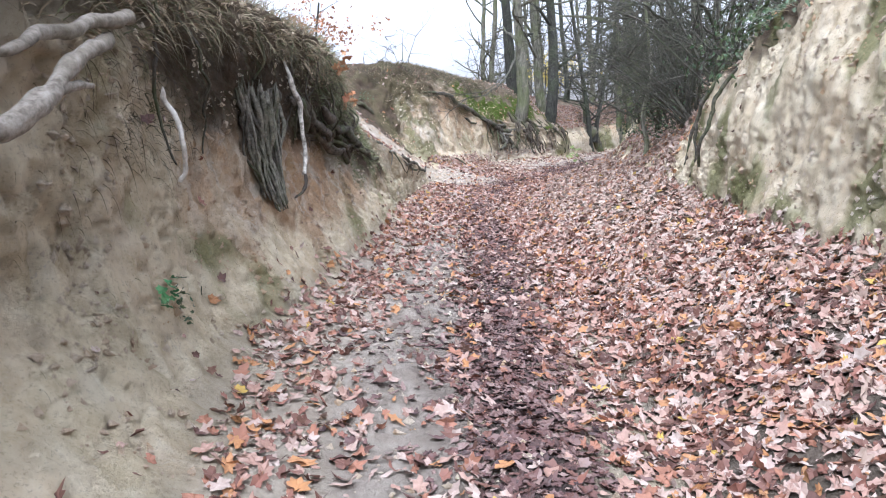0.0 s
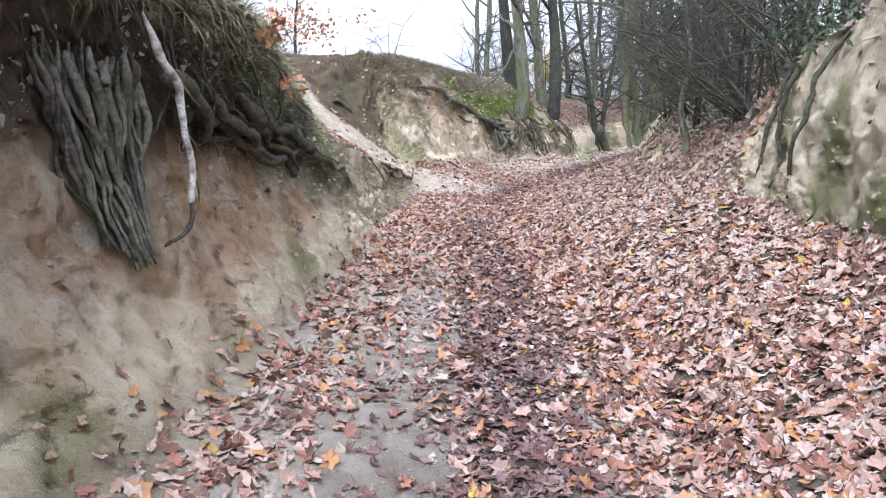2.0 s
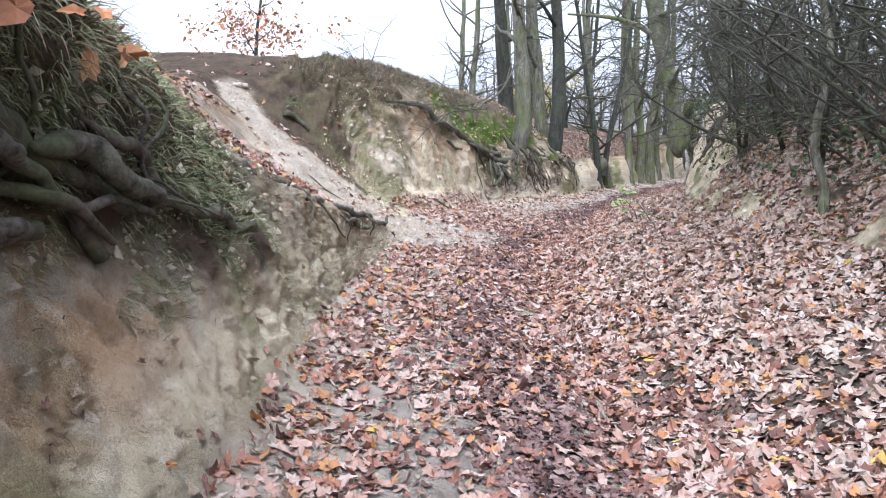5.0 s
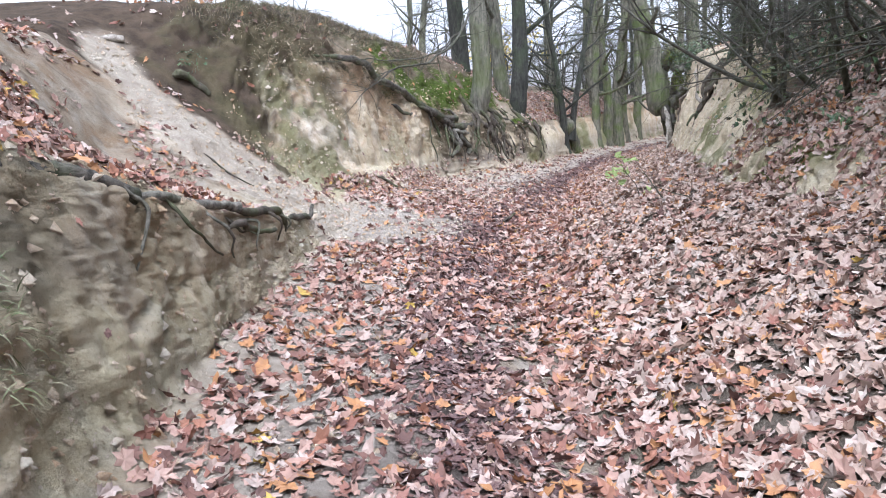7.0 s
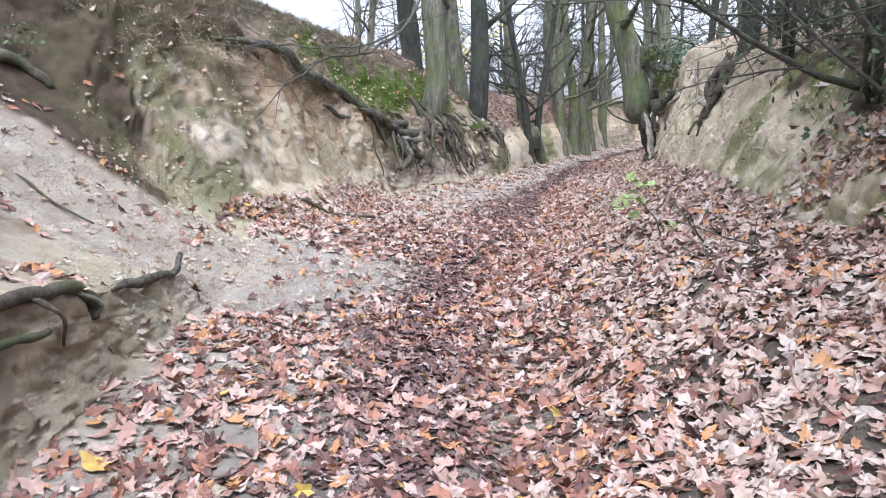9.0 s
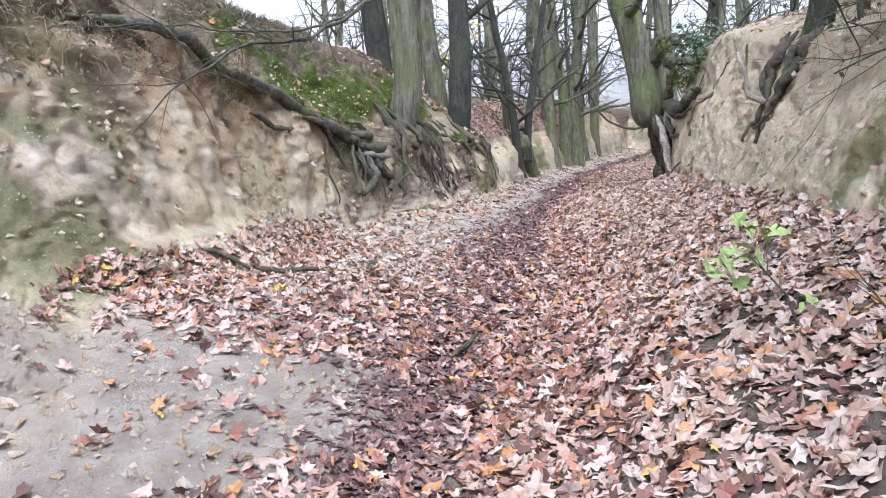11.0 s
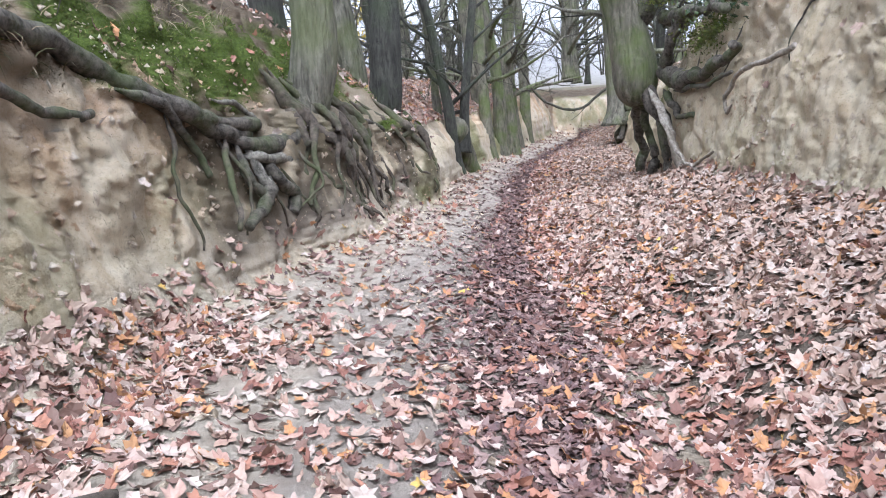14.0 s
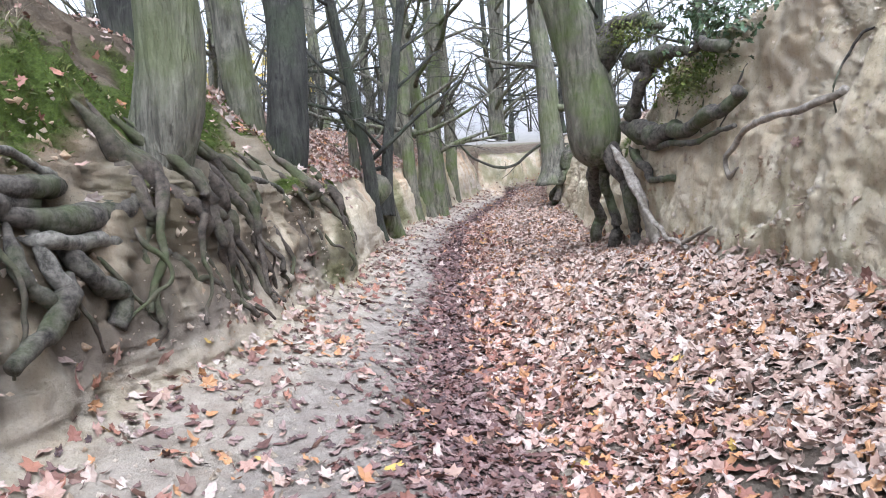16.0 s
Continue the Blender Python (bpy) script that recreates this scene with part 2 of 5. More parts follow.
def fast_mesh(name, verts, faces, material, smooth=True):
    """A mesh from arrays: faces all with the same number of corners."""
    faces = np.asarray(faces, np.int32)
    n = faces.shape[1]
    me = bpy.data.meshes.new(name)
    me.vertices.add(len(verts))
    me.vertices.foreach_set("co", np.asarray(verts, np.float32).ravel())
    me.loops.add(faces.size)
    me.loops.foreach_set("vertex_index", faces.ravel())
    me.polygons.add(len(faces))
    me.polygons.foreach_set("loop_start", np.arange(0, faces.size, n, dtype=np.int32))
    me.polygons.foreach_set("use_smooth", np.full(len(faces), smooth))
    me.update(calc_edges=True)
    me.materials.append(material)
    return me


class Tubes:
    """Collects tapering round rods into one mesh."""

    def __init__(self):
        self.v, self.f, self.count = [], [], 0

    def add(self, pts, radii, sides=6, knobs=0.0, seed=0):
        pts, radii = np.asarray(pts, float), np.asarray(radii, float)
        if sides > 4:
            pts, radii = np.vstack([pts[:1], pts, pts[-1:]]), np.concatenate([[1e-4], radii, [1e-4]])
        d = np.gradient(pts, axis=0)
        d /= np.linalg.norm(d, axis=1)[:, None] + 1e-9
        up = np.where(np.abs(d[:, 2:3]) > 0.9, [[1.0, 0, 0]], [[0, 0, 1.0]])
        if len(pts) > 1:
            up = np.repeat(up[len(pts) // 2][None], len(pts), 0)
        a = np.cross(d, up)
        a /= np.linalg.norm(a, axis=1)[:, None] + 1e-9
        b = np.cross(d, a)
        ang = np.linspace(0, 2 * np.pi, sides, endpoint=False)
        ring = (a[:, None] * np.cos(ang)[None, :, None] + b[:, None] * np.sin(ang)[None, :, None])
        r = radii[:, None, None] * np.ones((1, sides, 1))
        if knobs:
            at = (pts[:, None] + ring * radii[:, None, None]).reshape(-1, 3)
            w = fbm(at, 0.55 / max(radii.max(), 0.01), 3, seed)
            r = r * (1 + knobs * w.reshape(len(pts), sides, 1))
        v = (pts[:, None] + ring * r).reshape(-1, 3)
        n = len(pts)
        i = np.arange(n - 1)[:, None] * sides
        s = np.arange(sides)[None]
        q = np.stack([i + s, i + (s + 1) % sides, i + sides + (s + 1) % sides, i + sides + s], -1).reshape(-1, 4)
        self.v.append(v), self.f.append(q + self.count)
        self.count += len(v)

    def mesh(self, name, material):
        return fast_mesh(name, np.concatenate(self.v), np.concatenate(self.f), material)


def curve_through(pts, n):
    """n points on a smooth line through pts (Catmull-Rom)."""
    p = np.asarray(pts, float)
    p = np.vstack([2 * p[0] - p[1], p, 2 * p[-1] - p[-2]])
    t = np.linspace(0, len(p) - 3 - 1e-6, n)
    i = t.astype(int)
    f = (t - i)[:, None]
    a, b, c, d = p[i], p[i + 1], p[i + 2], p[i + 3]
    return 0.5 * (2 * b + (c - a) * f + (2 * a - 5 * b + 4 * c - d) * f ** 2 + (3 * b - a - 3 * c + d) * f ** 3)


def wander(p, amount, scale, seed):
    """A line made crooked."""
    off = np.stack([fbm(p, scale, 3, seed + 11 * a) for a in range(3)], 1)
    w = np.minimum(1, np.linspace(0, 1, len(p)) * 6)[:, None]
    return p + off * amount * w


def thing(name, label, category, group="", at=(0, 0, 0)):
    ob = new(name)
    ob.empty_display_size = 0.1
    ob.location = at
    return tagged(ob, label, category, group)


def piece(name, mesh, parent, label=""):
    ob = new(name, mesh)
    ob.parent = parent
    ob.matrix_parent_inverse = Matrix.Translation(-Vector(parent.location))
    if label:
        tagged(ob, label)
    return ob


# ---- the sunken lane: lines along the lane as (y, x, z) ----
TROUGH = [(-8, 0.8, -.12), (0, 1.0, -.15), (7.8, 1.35, -.2), (13.8, 1.3, -.17), (15.6, 1.7, -.16), (18, 2.3, -.17), (20.5, 3.5, -.2), (23.5, 4.6, -.27),
          (26, 5.3, -.25), (30, 7.3, -.2), (35, 10, -.2), (44, 16.8, -.2), (45.6, 17.7, -.1), (46.4, 18.2, 1.35), (50, 20, 1.7), (60, 26, 1.8)]
FOOT_L = [(-8, -1.0, .03), (2.6, -1.0, .05), (3.5, -1.2, .07), (4.8, -1.36, .08), (5.6, -1.15, .06), (7, -1.05, .05), (8.8, -.87, .05), (11, -.76, .07), (14, -.7, .08), (15.2, -.45, .1),
          (16.5, -.35, .1), (17.8, -.1, .12), (18.6, .1, .18), (19.5, -.2, .38), (20.2, .35, .35), (20.9, .9, .22), (23, 1.5, .15), (24.3, 2.1, .15),
          (25.2, 2.75, .15), (25.7, 3.4, .15), (26.2, 3.6, .15), (27.3, 4.2, .1), (28.4, 5.1, .05), (29.2, 5.35, .05), (31, 6.2, 0), (34, 8, 0), (39.5, 12, 0), (44, 15.4, 0), (45.6, 16.2, .05), (46.4, 16.7, 1.4), (50, 18.5, 1.8), (60, 24, 1.9)]
MID_L = [(-8, -1.85, .75), (2.4, -1.8, .8), (4.6, -1.78, 1.2), (5.7, -1.8, 1.5), (7.2, -1.55, 1.4), (8.8, -1.5, 1.35), (9.9, -1.3, 1.15), (11.5, -1.0, .85), (13, -.86, .58),
         (14.5, -.68, .4), (15.5, -.55, .35), (17.8, -.22, .2), (18.6, -.1, .3), (19.5, -.6, .6), (20.2, -.15, .75), (21, .4, .68), (22.9, 1.15, .65),
         (24.3, 1.9, .6), (25.1, 2.45, .6), (25.6, 3.2, .6), (26.2, 3.48, .6), (27.3, 4.05, .65), (28.4, 4.98, .65), (29.2, 5.2, .7), (34, 7.8, .7), (44, 15.2, .8), (47, 16.6, 1), (50, 18, 1.9), (60, 23, 2)]
TOP_L = [(-8, -1.7, 2.7), (2, -1.6, 2.6), (4.5, -1.6, 2.45), (6, -1.45, 2.5), (7.3, -1.2, 2.4), (8.6, -1.1, 2.3), (10.3, -1.3, 1.9), (11.4, -1.3, 1.6), (12.5, -1.18, 1.28),
         (13.2, -1.0, 1.1), (14, -.78, .88), (14.7, -.64, .76), (15.9, -.52, .56), (16.8, -.48, .42), (17.8, -.34, .27), (18.6, -.5, .52), (19.5, -1.2, 1.05), (20.2, -1.1, 2.3), (21, -.4, 2.4),
         (21.6, .3, 2.3), (22.9, .87, 2.0), (24.5, 1.72, 1.64), (25.1, 2.2, 1.5), (25.6, 2.98, 1.38), (26.2, 3.28, 1.32), (27.3, 3.75, 1.25), (28.4, 4.75, 1.12), (29.2, 5.0, 1.15), (30, 5.2, 1.2), (34, 7.5, 1.2), (44, 14.8, 1.6), (50, 17, 2), (60, 22, 2.1)]
SHOULDER_L = [(-8, -3.6, 3.1), (6, -3.2, 3.1), (8.6, -2.3, 2.95), (10.5, -2.3, 2.7), (12.5, -2.2, 2.4), (14, -2.3, 1.7), (15.2, -2.2, 1.2), (16.5, -2.2, 1.05),
              (17.8, -2.2, 1.4), (18.6, -2.3, 1.8), (19.5, -2.3, 2.25), (20.2, -1.9, 3.0), (21, -1.3, 3.22), (22, -.5, 3.16), (23, .0, 3.12), (24.5, .8, 3.0), (26, 1.6, 2.88),
              (28.5, 2.6, 2.85), (34, 6, 2.0), (44, 13, 2.1), (50, 15, 2.2), (60, 20, 2.3)]
BACK_L = [(-8, -6, 3.4), (8, -5, 3.5), (12, -4.2, 3.3), (14, -3.8, 3.1), (15.5, -3.6, 2.9), (17.5, -3.4, 2.6), (18.6, -3.5, 2.75), (19.4, -3.5, 2.85), (20.5, -3.9, 3.2),
          (22, -4.3, 3.5), (24, -3.2, 3.5), (26, -2, 3.45), (28, -.8, 3.2), (34, 3, 2.6), (44, 9, 2.6), (60, 16, 2.6)]
FOOT_R = [(-8, 2.8, .5), (4.5, 2.85, .5), (6, 2.9, .48), (8, 3.05, .45), (10, 3.35, .5), (12, 3.5, .6), (14, 3.6, .6), (16.4, 3.9, .55), (18.4, 4.5, .62),
          (20.5, 5.3, .55), (22.6, 6.2, .4), (24.4, 6.9, .4), (26.1, 7.6, .35), (28, 8.5, .1), (29.5, 9.2, .05), (33.3, 11.5, 0), (38.8, 14.8, 0),
          (44, 18.2, 0), (45.6, 19.1, .05), (46.4, 19.6, 1.4), (50, 22, 1.8), (60, 28, 1.9)]
TOP_R = [(-8, 3.5, 3.0), (6.8, 3.6, 2.8), (8, 3.6, 2.5), (9.5, 3.7, 2.0), (11, 4.0, 1.6), (12, 4.1, 1.25), (13.4, 4.3, 1.2), (16, 4.4, 1.2), (17.3, 5.0, 1.6),
         (18.8, 5.5, 1.9), (20.5, 6.2, 2.0), (22.3, 6.8, 2.1), (24.5, 7.5, 2.5), (26.5, 8.25, 2.4), (28, 8.85, 1.6), (29.5, 9.7, 1.4), (33.3, 12, 1.4),
         (38.8, 15.3, 1.5), (44, 18.7, 1.7), (50, 23, 2), (60, 30, 2.1)]
SHOULDER_R = [(-8, 5.5, 3.5), (8, 5.6, 3.3), (11, 6, 2.6), (14, 6.3, 2.3), (18, 7.2, 2.7), (22, 8.5, 2.9), (25, 9.6, 2.9), (28, 10.8, 2.4), (33, 13.5, 2.1), (44, 20.5, 2.3), (60, 32, 2.4)]

ROWS_Y = np.concatenate([np.arange(-8, 0.6, 0.4), np.arange(0.9, 30, 0.045), np.arange(30, 50, 0.16), np.arange(50, 60.1, 1.0)])


def along(line):
    a = np.array(line, float)
    fine = np.arange(-9, 61, 0.05)
    out = []
    for c in (1, 2):
        v = np.interp(fine, a[:, 0], a[:, c])
        w = np.exp(-0.5 * (np.arange(-12, 13) / 5.0) ** 2)
        v = np.convolve(np.pad(v, 12, mode="edge"), w / w.sum(), "valid")
        out.append(np.interp(ROWS_Y, fine, v))
    return np.stack([out[0], ROWS_Y, out[1]], 1)


foot_l, mid_l, top_l, sh_l, back_l = (along(v) for v in (FOOT_L, MID_L, TOP_L, SHOULDER_L, BACK_L))
trough, foot_r, top_r, sh_r = (along(v) for v in (TROUGH, FOOT_R, TOP_R, SHOULDER_R))
mid_r = 0.55 * foot_r + 0.45 * top_r + np.array([-0.04, 0, 0])
plat_l, plat_r = back_l + np.array([-14, 0, 0.1]), sh_r + np.array([14, 0, 0.5])
LINES = np.stack([plat_l, back_l, sh_l, top_l, mid_l, foot_l, trough, foot_r, mid_r, top_r, sh_r, plat_r], 1)
BACK, SHL, TOPL, MIDL, FOOTL, LOW, FOOTR, MIDR, TOPR, SHR = range(1, 11)
COLS = (14, 26, 40, 48, 44, 36, 42, 40, 44, 30, 16)
U = np.concatenate([np.linspace(i, i + 1, n, endpoint=False) for i, n in enumerate(COLS)] + [[11.0]])


def sections():
    i = np.minimum(U.astype(int), 10)
    f = (U - i)[None, :, None]
    g = LINES[:, i] * (1 - f) + LINES[:, i + 1] * f
    w = np.exp(-0.5 * (np.arange(-5, 6) / 2.2) ** 2)
    w /= w.sum()
    pad = np.pad(g, ((0, 0), (5, 5), (0, 0)), mode="edge")
    return sum(w[k] * pad[:, k:k + len(U)] for k in range(11))


def normals(g):
    a, b = np.gradient(g, axis=0), np.gradient(g, axis=1)
    n = np.cross(b, a)
    n /= np.linalg.norm(n, axis=2)[..., None] + 1e-9
    return n


GRID = sections()
SHAPE = GRID.shape[:2]
NORMAL = normals(GRID)
UU, YY = np.broadcast_to(U[None], SHAPE), np.broadcast_to(ROWS_Y[:, None], SHAPE)
P = GRID.reshape(-1, 3)
face = (step(SHL + 0.4, TOPL, UU) * (1 - step(FOOTL - 0.25, FOOTL + 0.1, UU)) + step(FOOTR - 0.1, FOOTR + 0.25, UU) * (1 - step(TOPR, SHR - 0.3, UU)))
steep = np.clip(1.25 - np.abs(NORMAL[..., 2]), 0, 1) * face


def field(scale, octaves, seed):
    return fbm(P, scale, octaves, seed).reshape(SHAPE)


def bent(scale, octaves, seed, amount):
    """Noise on bent ground, for runnels that wander."""
    q = P + amount * np.stack([fbm(P, 1.7, 3, seed + 3), fbm(P, 2.1, 3, seed + 7), fbm(P, 1.4, 3, seed + 9)], 1)
    return fbm(q, scale, octaves, seed).reshape(SHAPE)


lumps, knobs, crumbs = field(1.3, 3, 3), field((4.2, 4.2, 2.6), 3, 9), field(13, 3, 17)
gully = 1 - np.abs(field((3.4, 3.4, 0.8), 3, 31))
cracks = np.minimum(np.abs(field((4.5, 4.5, 1.9), 3, 71)), 0.5) - 0.25
chips = np.minimum(np.abs(field((13, 13, 6), 3, 83)), 0.45) - 0.22
flutes = np.maximum(1 - np.abs(bent((3.4, 3.4, 0.7), 4, 131, 0.22)) - 0.6, 0) * step(-0.5, 0.5, field(1.1, 3, 139))
pits = np.maximum(bent((15, 15, 10), 3, 143, 0.08) - 0.2, 0)
frets = bent((16, 16, 10), 3, 149, 0.06)
loess = np.where(UU > LOW, 1.0, step(20.4, 21.2, YY))
lift = steep * (0.075 * lumps + 0.03 * knobs + (0.016 * crumbs + 0.03 * chips) * (1 - 0.75 * loess) + 0.035 * cracks * (1 - 0.6 * loess) - 0.16 * np.maximum(gully - 0.75, 0) - 0.2 * loess * flutes - 0.085 * pits * (1 - 0.5 * loess) + 0.018 * frets * (1 - 0.4 * loess))
rough = steep * step(0.45, 1.1, GRID[..., 2] + 0.25 * knobs)
on = (rough > 0.02).ravel()
relief = np.zeros(len(P))
relief[on] = 0.032 * blocks(P[on], (4.8, 4.8, 2.2), 201) + 0.02 * blocks(P[on], (11, 11, 6), 211)
lift += rough * relief.reshape(SHAPE) * np.where(UU > LOW, 0.3, 1.0) * (1 - 0.7 * step(28, 33, YY))
# the slipped apron at the foot of the near bank lies hollow
lift -= 0.08 * np.sin(np.pi * np.clip(UU - MIDL, 0, 1)) * (UU < LOW) * (1 - step(8, 12, YY))
crown = (UU > SHL - 0.3) * (UU < TOPL + 0.2) * step(19.3, 20.2, YY) * (1 - step(29, 31, YY))
lift += crown * (0.07 * knobs + 0.10 * cracks + 0.02 * crumbs)
lift += (1 - face) * (0.05 * lumps + 0.02 * knobs + 0.008 * crumbs)
GRID = GRID + NORMAL * lift[..., None]
NORMAL = normals(GRID)
P = GRID.reshape(-1, 3)


# ---- what the ground is made of, place by place, plus the painted root-hollow shade ----
Z = GRID[..., 2]
n1, n2, n3 = field(0.9, 4, 41), field(2.6, 4, 53), field(7.0, 3, 61)
left, right = UU < LOW, UU > LOW
top_z = np.where(left, top_l[:, 2:3], top_r[:, 2:3])
below = top_z - Z
soil_depth = 0.25 + 0.55 * step(4.0, 5.6, YY) * (1 - step(10.5, 13, YY)) * left + 0.12 * n2
humus_and_shade = np.where(left & (YY < 18.4), 1 - step(soil_depth, soil_depth + 0.5, below + 0.25 * n2), 1 - step(np.where(right & (YY > 19), 0.2, 0.0), np.where(right & (YY > 19), 0.85, 0.3), below + 0.3 * n2))
# dark earth behind the bare roots; shade of the root hollow painted in too
hollow_shade = left * step(23.6, 24.6, YY) * (1 - step(29.0, 29.8, YY)) * step(TOPL - 0.05, TOPL + 0.1, UU) * (1 - step(MIDL + 0.4, MIDL + 0.8, UU + 0.3 * n2))
humus_and_shade = np.maximum(humus_and_shade * np.where(left & (YY > 21.5), 0.6 + 0.3 * step(0.2, 0.6, TOPL - UU), 1) * np.where(right & (YY > 19), 0.35, 1), 0.85 * hollow_shade * step(-0.9, 0.0, n2))
low_bank = left * face * step(11.0, 12.5, YY) * (1 - step(15.6, 17.0, YY)) * step(-0.7, 0.3, n2 + 0.3 * n3)
floor_f = np.clip((UU - FOOTL) / 2, 0, 1)
on_floor = step(FOOTL - 0.15, FOOTL + 0.15, UU) * (1 - step(FOOTR - 0.1, FOOTR + 0.2, UU))
humus_and_shade = np.clip(humus_and_shade + 0.75 * step(43.5, 45.5, YY), 0, 1) * np.where(left & (YY < 18.4), 1 - 0.75 * step(11.5, 13.5, YY), 1) * (1 - on_floor)
humus_and_shade = np.maximum(humus_and_shade, 0.25 * low_bank * (1 - on_floor))


def near_line(points):
    """Distance on the plan from every place of the ground to a line, and how far along it."""
    best, where = np.full(SHAPE, 1e9), np.zeros(SHAPE)
    x, y = GRID[..., 0], GRID[..., 1]
    for k, ((x0, y0), (x1, y1)) in enumerate(zip(points, points[1:])):
        t = np.clip(((x - x0) * (x1 - x0) + (y - y0) * (y1 - y0)) / ((x1 - x0) ** 2 + (y1 - y0) ** 2), 0, 1)
        d = np.hypot(x - x0 - t * (x1 - x0), y - y0 - t * (y1 - y0))
        where, best = np.where(d < best, k + t, where), np.minimum(d, best)
    return best, where


side_d, side_t = near_line([(1.1, 18.4), (-0.7, 18.0), (-2.0, 18.3), (-2.65, 18.8), (-3.05, 19.4), (-4.2, 19.8), (-6, 19.9)])
half = np.interp(side_t, [0, 0.7, 1.6, 2.4, 3, 4, 6], [0.55, 1.1, 0.65, 0.36, 0.28, 0.25, 0.25])
ramp_mask = (1 - step(half - 0.15, half + 0.15, side_d + 0.12 * n2)) * left * (YY < 24) * (1 - step(3.7, 4.2, side_t))
BARE_C = np.interp(ROWS_Y, [0, 20, 26, 44], [0.19, 0.21, 0.25, 0.3])[:, None]
CRUSH_C = BARE_C + 0.145
tread = np.clip(np.exp(-((floor_f - BARE_C) / 0.13) ** 2) * on_floor * 1.2 * (1 - step(42, 45, YY)) + 0.78 * ramp_mask + 0.5 * left * face * step(21, 22, YY) * (1 - step(0.35, 0.7, Z)), 0, 1)
tread = np.maximum(tread, 0.8 * on_floor * (1 - step(0.3, 0.45, floor_f)) * (1 - step(42, 45, YY)))
mud = np.exp(-((floor_f - CRUSH_C) / 0.08) ** 2) * on_floor * (1 - ramp_mask)
mud = np.clip(mud + 0.85 * step(0.40, 0.55, floor_f) * on_floor, 0, 1)
algae = np.clip(step(0.15, 0.85, n1 + 0.5 * n2 + 0.2) * face * 0.8 * (0.35 + 0.65 * (1 - humus_and_shade)), 0, 1)
algae *= np.where(right & (YY < 12), 1.15 * (1 - step(0.5, 1.4, Z - 0.3 * n2)), 1) * np.where(right & (YY > 19), 0.35, 1)
sand_cut = step(20.6, 21.4, YY + 0.2 * n2) * left
algae *= 1 - 0.55 * sand_cut * (1 - step(27, 28, YY))
algae = np.clip(algae + 0.32 * step(19.1, 19.4, YY) * (1 - step(20.9, 21.9, YY + 0.4 * n2)) * step(-0.4, 0.3, n2 + 0.3) * left * (UU < FOOTL - 0.1) * (UU > SHL - 0.2), 0, 1) * (1 - ramp_mask)
algae = np.clip(algae + 0.8 * right * face * step(0.15, 0.55, field((2.6, 2.6, 0.5), 3, 97)) * np.where(YY < 20, 1, 0.45), 0, 1)
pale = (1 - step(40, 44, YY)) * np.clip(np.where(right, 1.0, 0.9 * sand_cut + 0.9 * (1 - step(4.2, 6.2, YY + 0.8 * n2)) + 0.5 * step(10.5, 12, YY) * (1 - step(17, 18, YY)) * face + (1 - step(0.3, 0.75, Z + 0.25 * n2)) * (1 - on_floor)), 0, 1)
moss = step(-0.2, 0.2, n2 + 0.4 * n3 + 0.35 - 0.9 * np.abs(UU - TOPL + 0.4)) * left * step(21.8, 23.2, YY) * (1 - step(34, 38, YY)) * step(SHL + 0.15, SHL + 0.4, UU) * (1 - step(TOPL + 0.05, TOPL + 0.25, UU))
moss += step(0.0, 0.4, n2 + 0.2) * right * step(25.3, 26, YY) * (1 - step(29, 30, YY)) * step(TOPR - 0.6, TOPR - 0.3, UU) * (1 - step(SHR - 0.4, SHR, UU))
moss = np.clip(moss, 0, 1)
turf = left * step(19.8, 20.4, YY) * (1 - step(24.5, 26, YY)) * step(SHL - 0.3, SHL - 0.1, UU) * (1 - step(SHL + 0.2, SHL + 0.42, UU + 0.15 * n2))
ochre = left * face * (0.9 * step(6.0, 7.2, YY + 0.6 * n2) * (1 - step(9.2, 10.4, YY + 0.6 * n2)) * step(0.3, 0.6, Z + 0.2 * n2) + 0.9 * sand_cut * step(-0.3, 0.8, n2 + 1.4 * (Z - 1.15)))
ochre = np.clip(ochre + 0.14 * right * face * step(19, 21, YY) * step(0.9, 1.5, Z + 0.3 * n2), 0, 1)
algae = algae * (1 - 0.7 * ochre) * np.where(left, (1 - 0.85 * (1 - step(3.0, 4.6, YY))) * (1 - 0.65 * step(10.5, 12, YY) * (1 - step(17, 18, YY))), np.where(YY > 19, 0.5, 1)) * np.where(left & (YY > 19) & (YY < 22), 0.6, 1)
pale = np.maximum(pale, 0.8 * ramp_mask)
end_bank = on_floor * step(45.4, 45.8, YY) * (1 - step(46.8, 47.4, YY))
tread, mud, humus_and_shade = tread * (1 - end_bank), mud * (1 - end_bank), humus_and_shade * (1 - end_bank)
pale, algae = np.maximum(pale, 0.6 * end_bank), np.maximum(algae, 0.6 * end_bank * step(-0.6, 0.2, n2))
end_top = on_floor * step(46.3, 46.7, YY)
tread, mud = tread * (1 - end_top), mud * (1 - end_top)
flat_top = np.clip(1 - face - on_floor - ramp_mask, 0, 1)
humus_and_shade = np.clip(np.maximum(humus_and_shade, flat_top * np.where(left & (YY > 19.5), 0.45, np.where(left & (YY > 12), 0.55, 0.85))), 0, 1) * (1 - ramp_mask)
humus_and_shade = np.maximum(humus_and_shade, 0.9 * turf * (1 - ramp_mask))
humus_and_shade = np.maximum(humus_and_shade, 0.9 * step(46.3, 47, YY))
humus_and_shade = np.maximum(humus_and_shade, 0.6 * left * face * step(19.4, 19.9, YY) * (1 - step(20.9, 21.6, YY)) * step(-0.1, 0.4, n1 + 0.5 * n2) * (1 - ramp_mask))


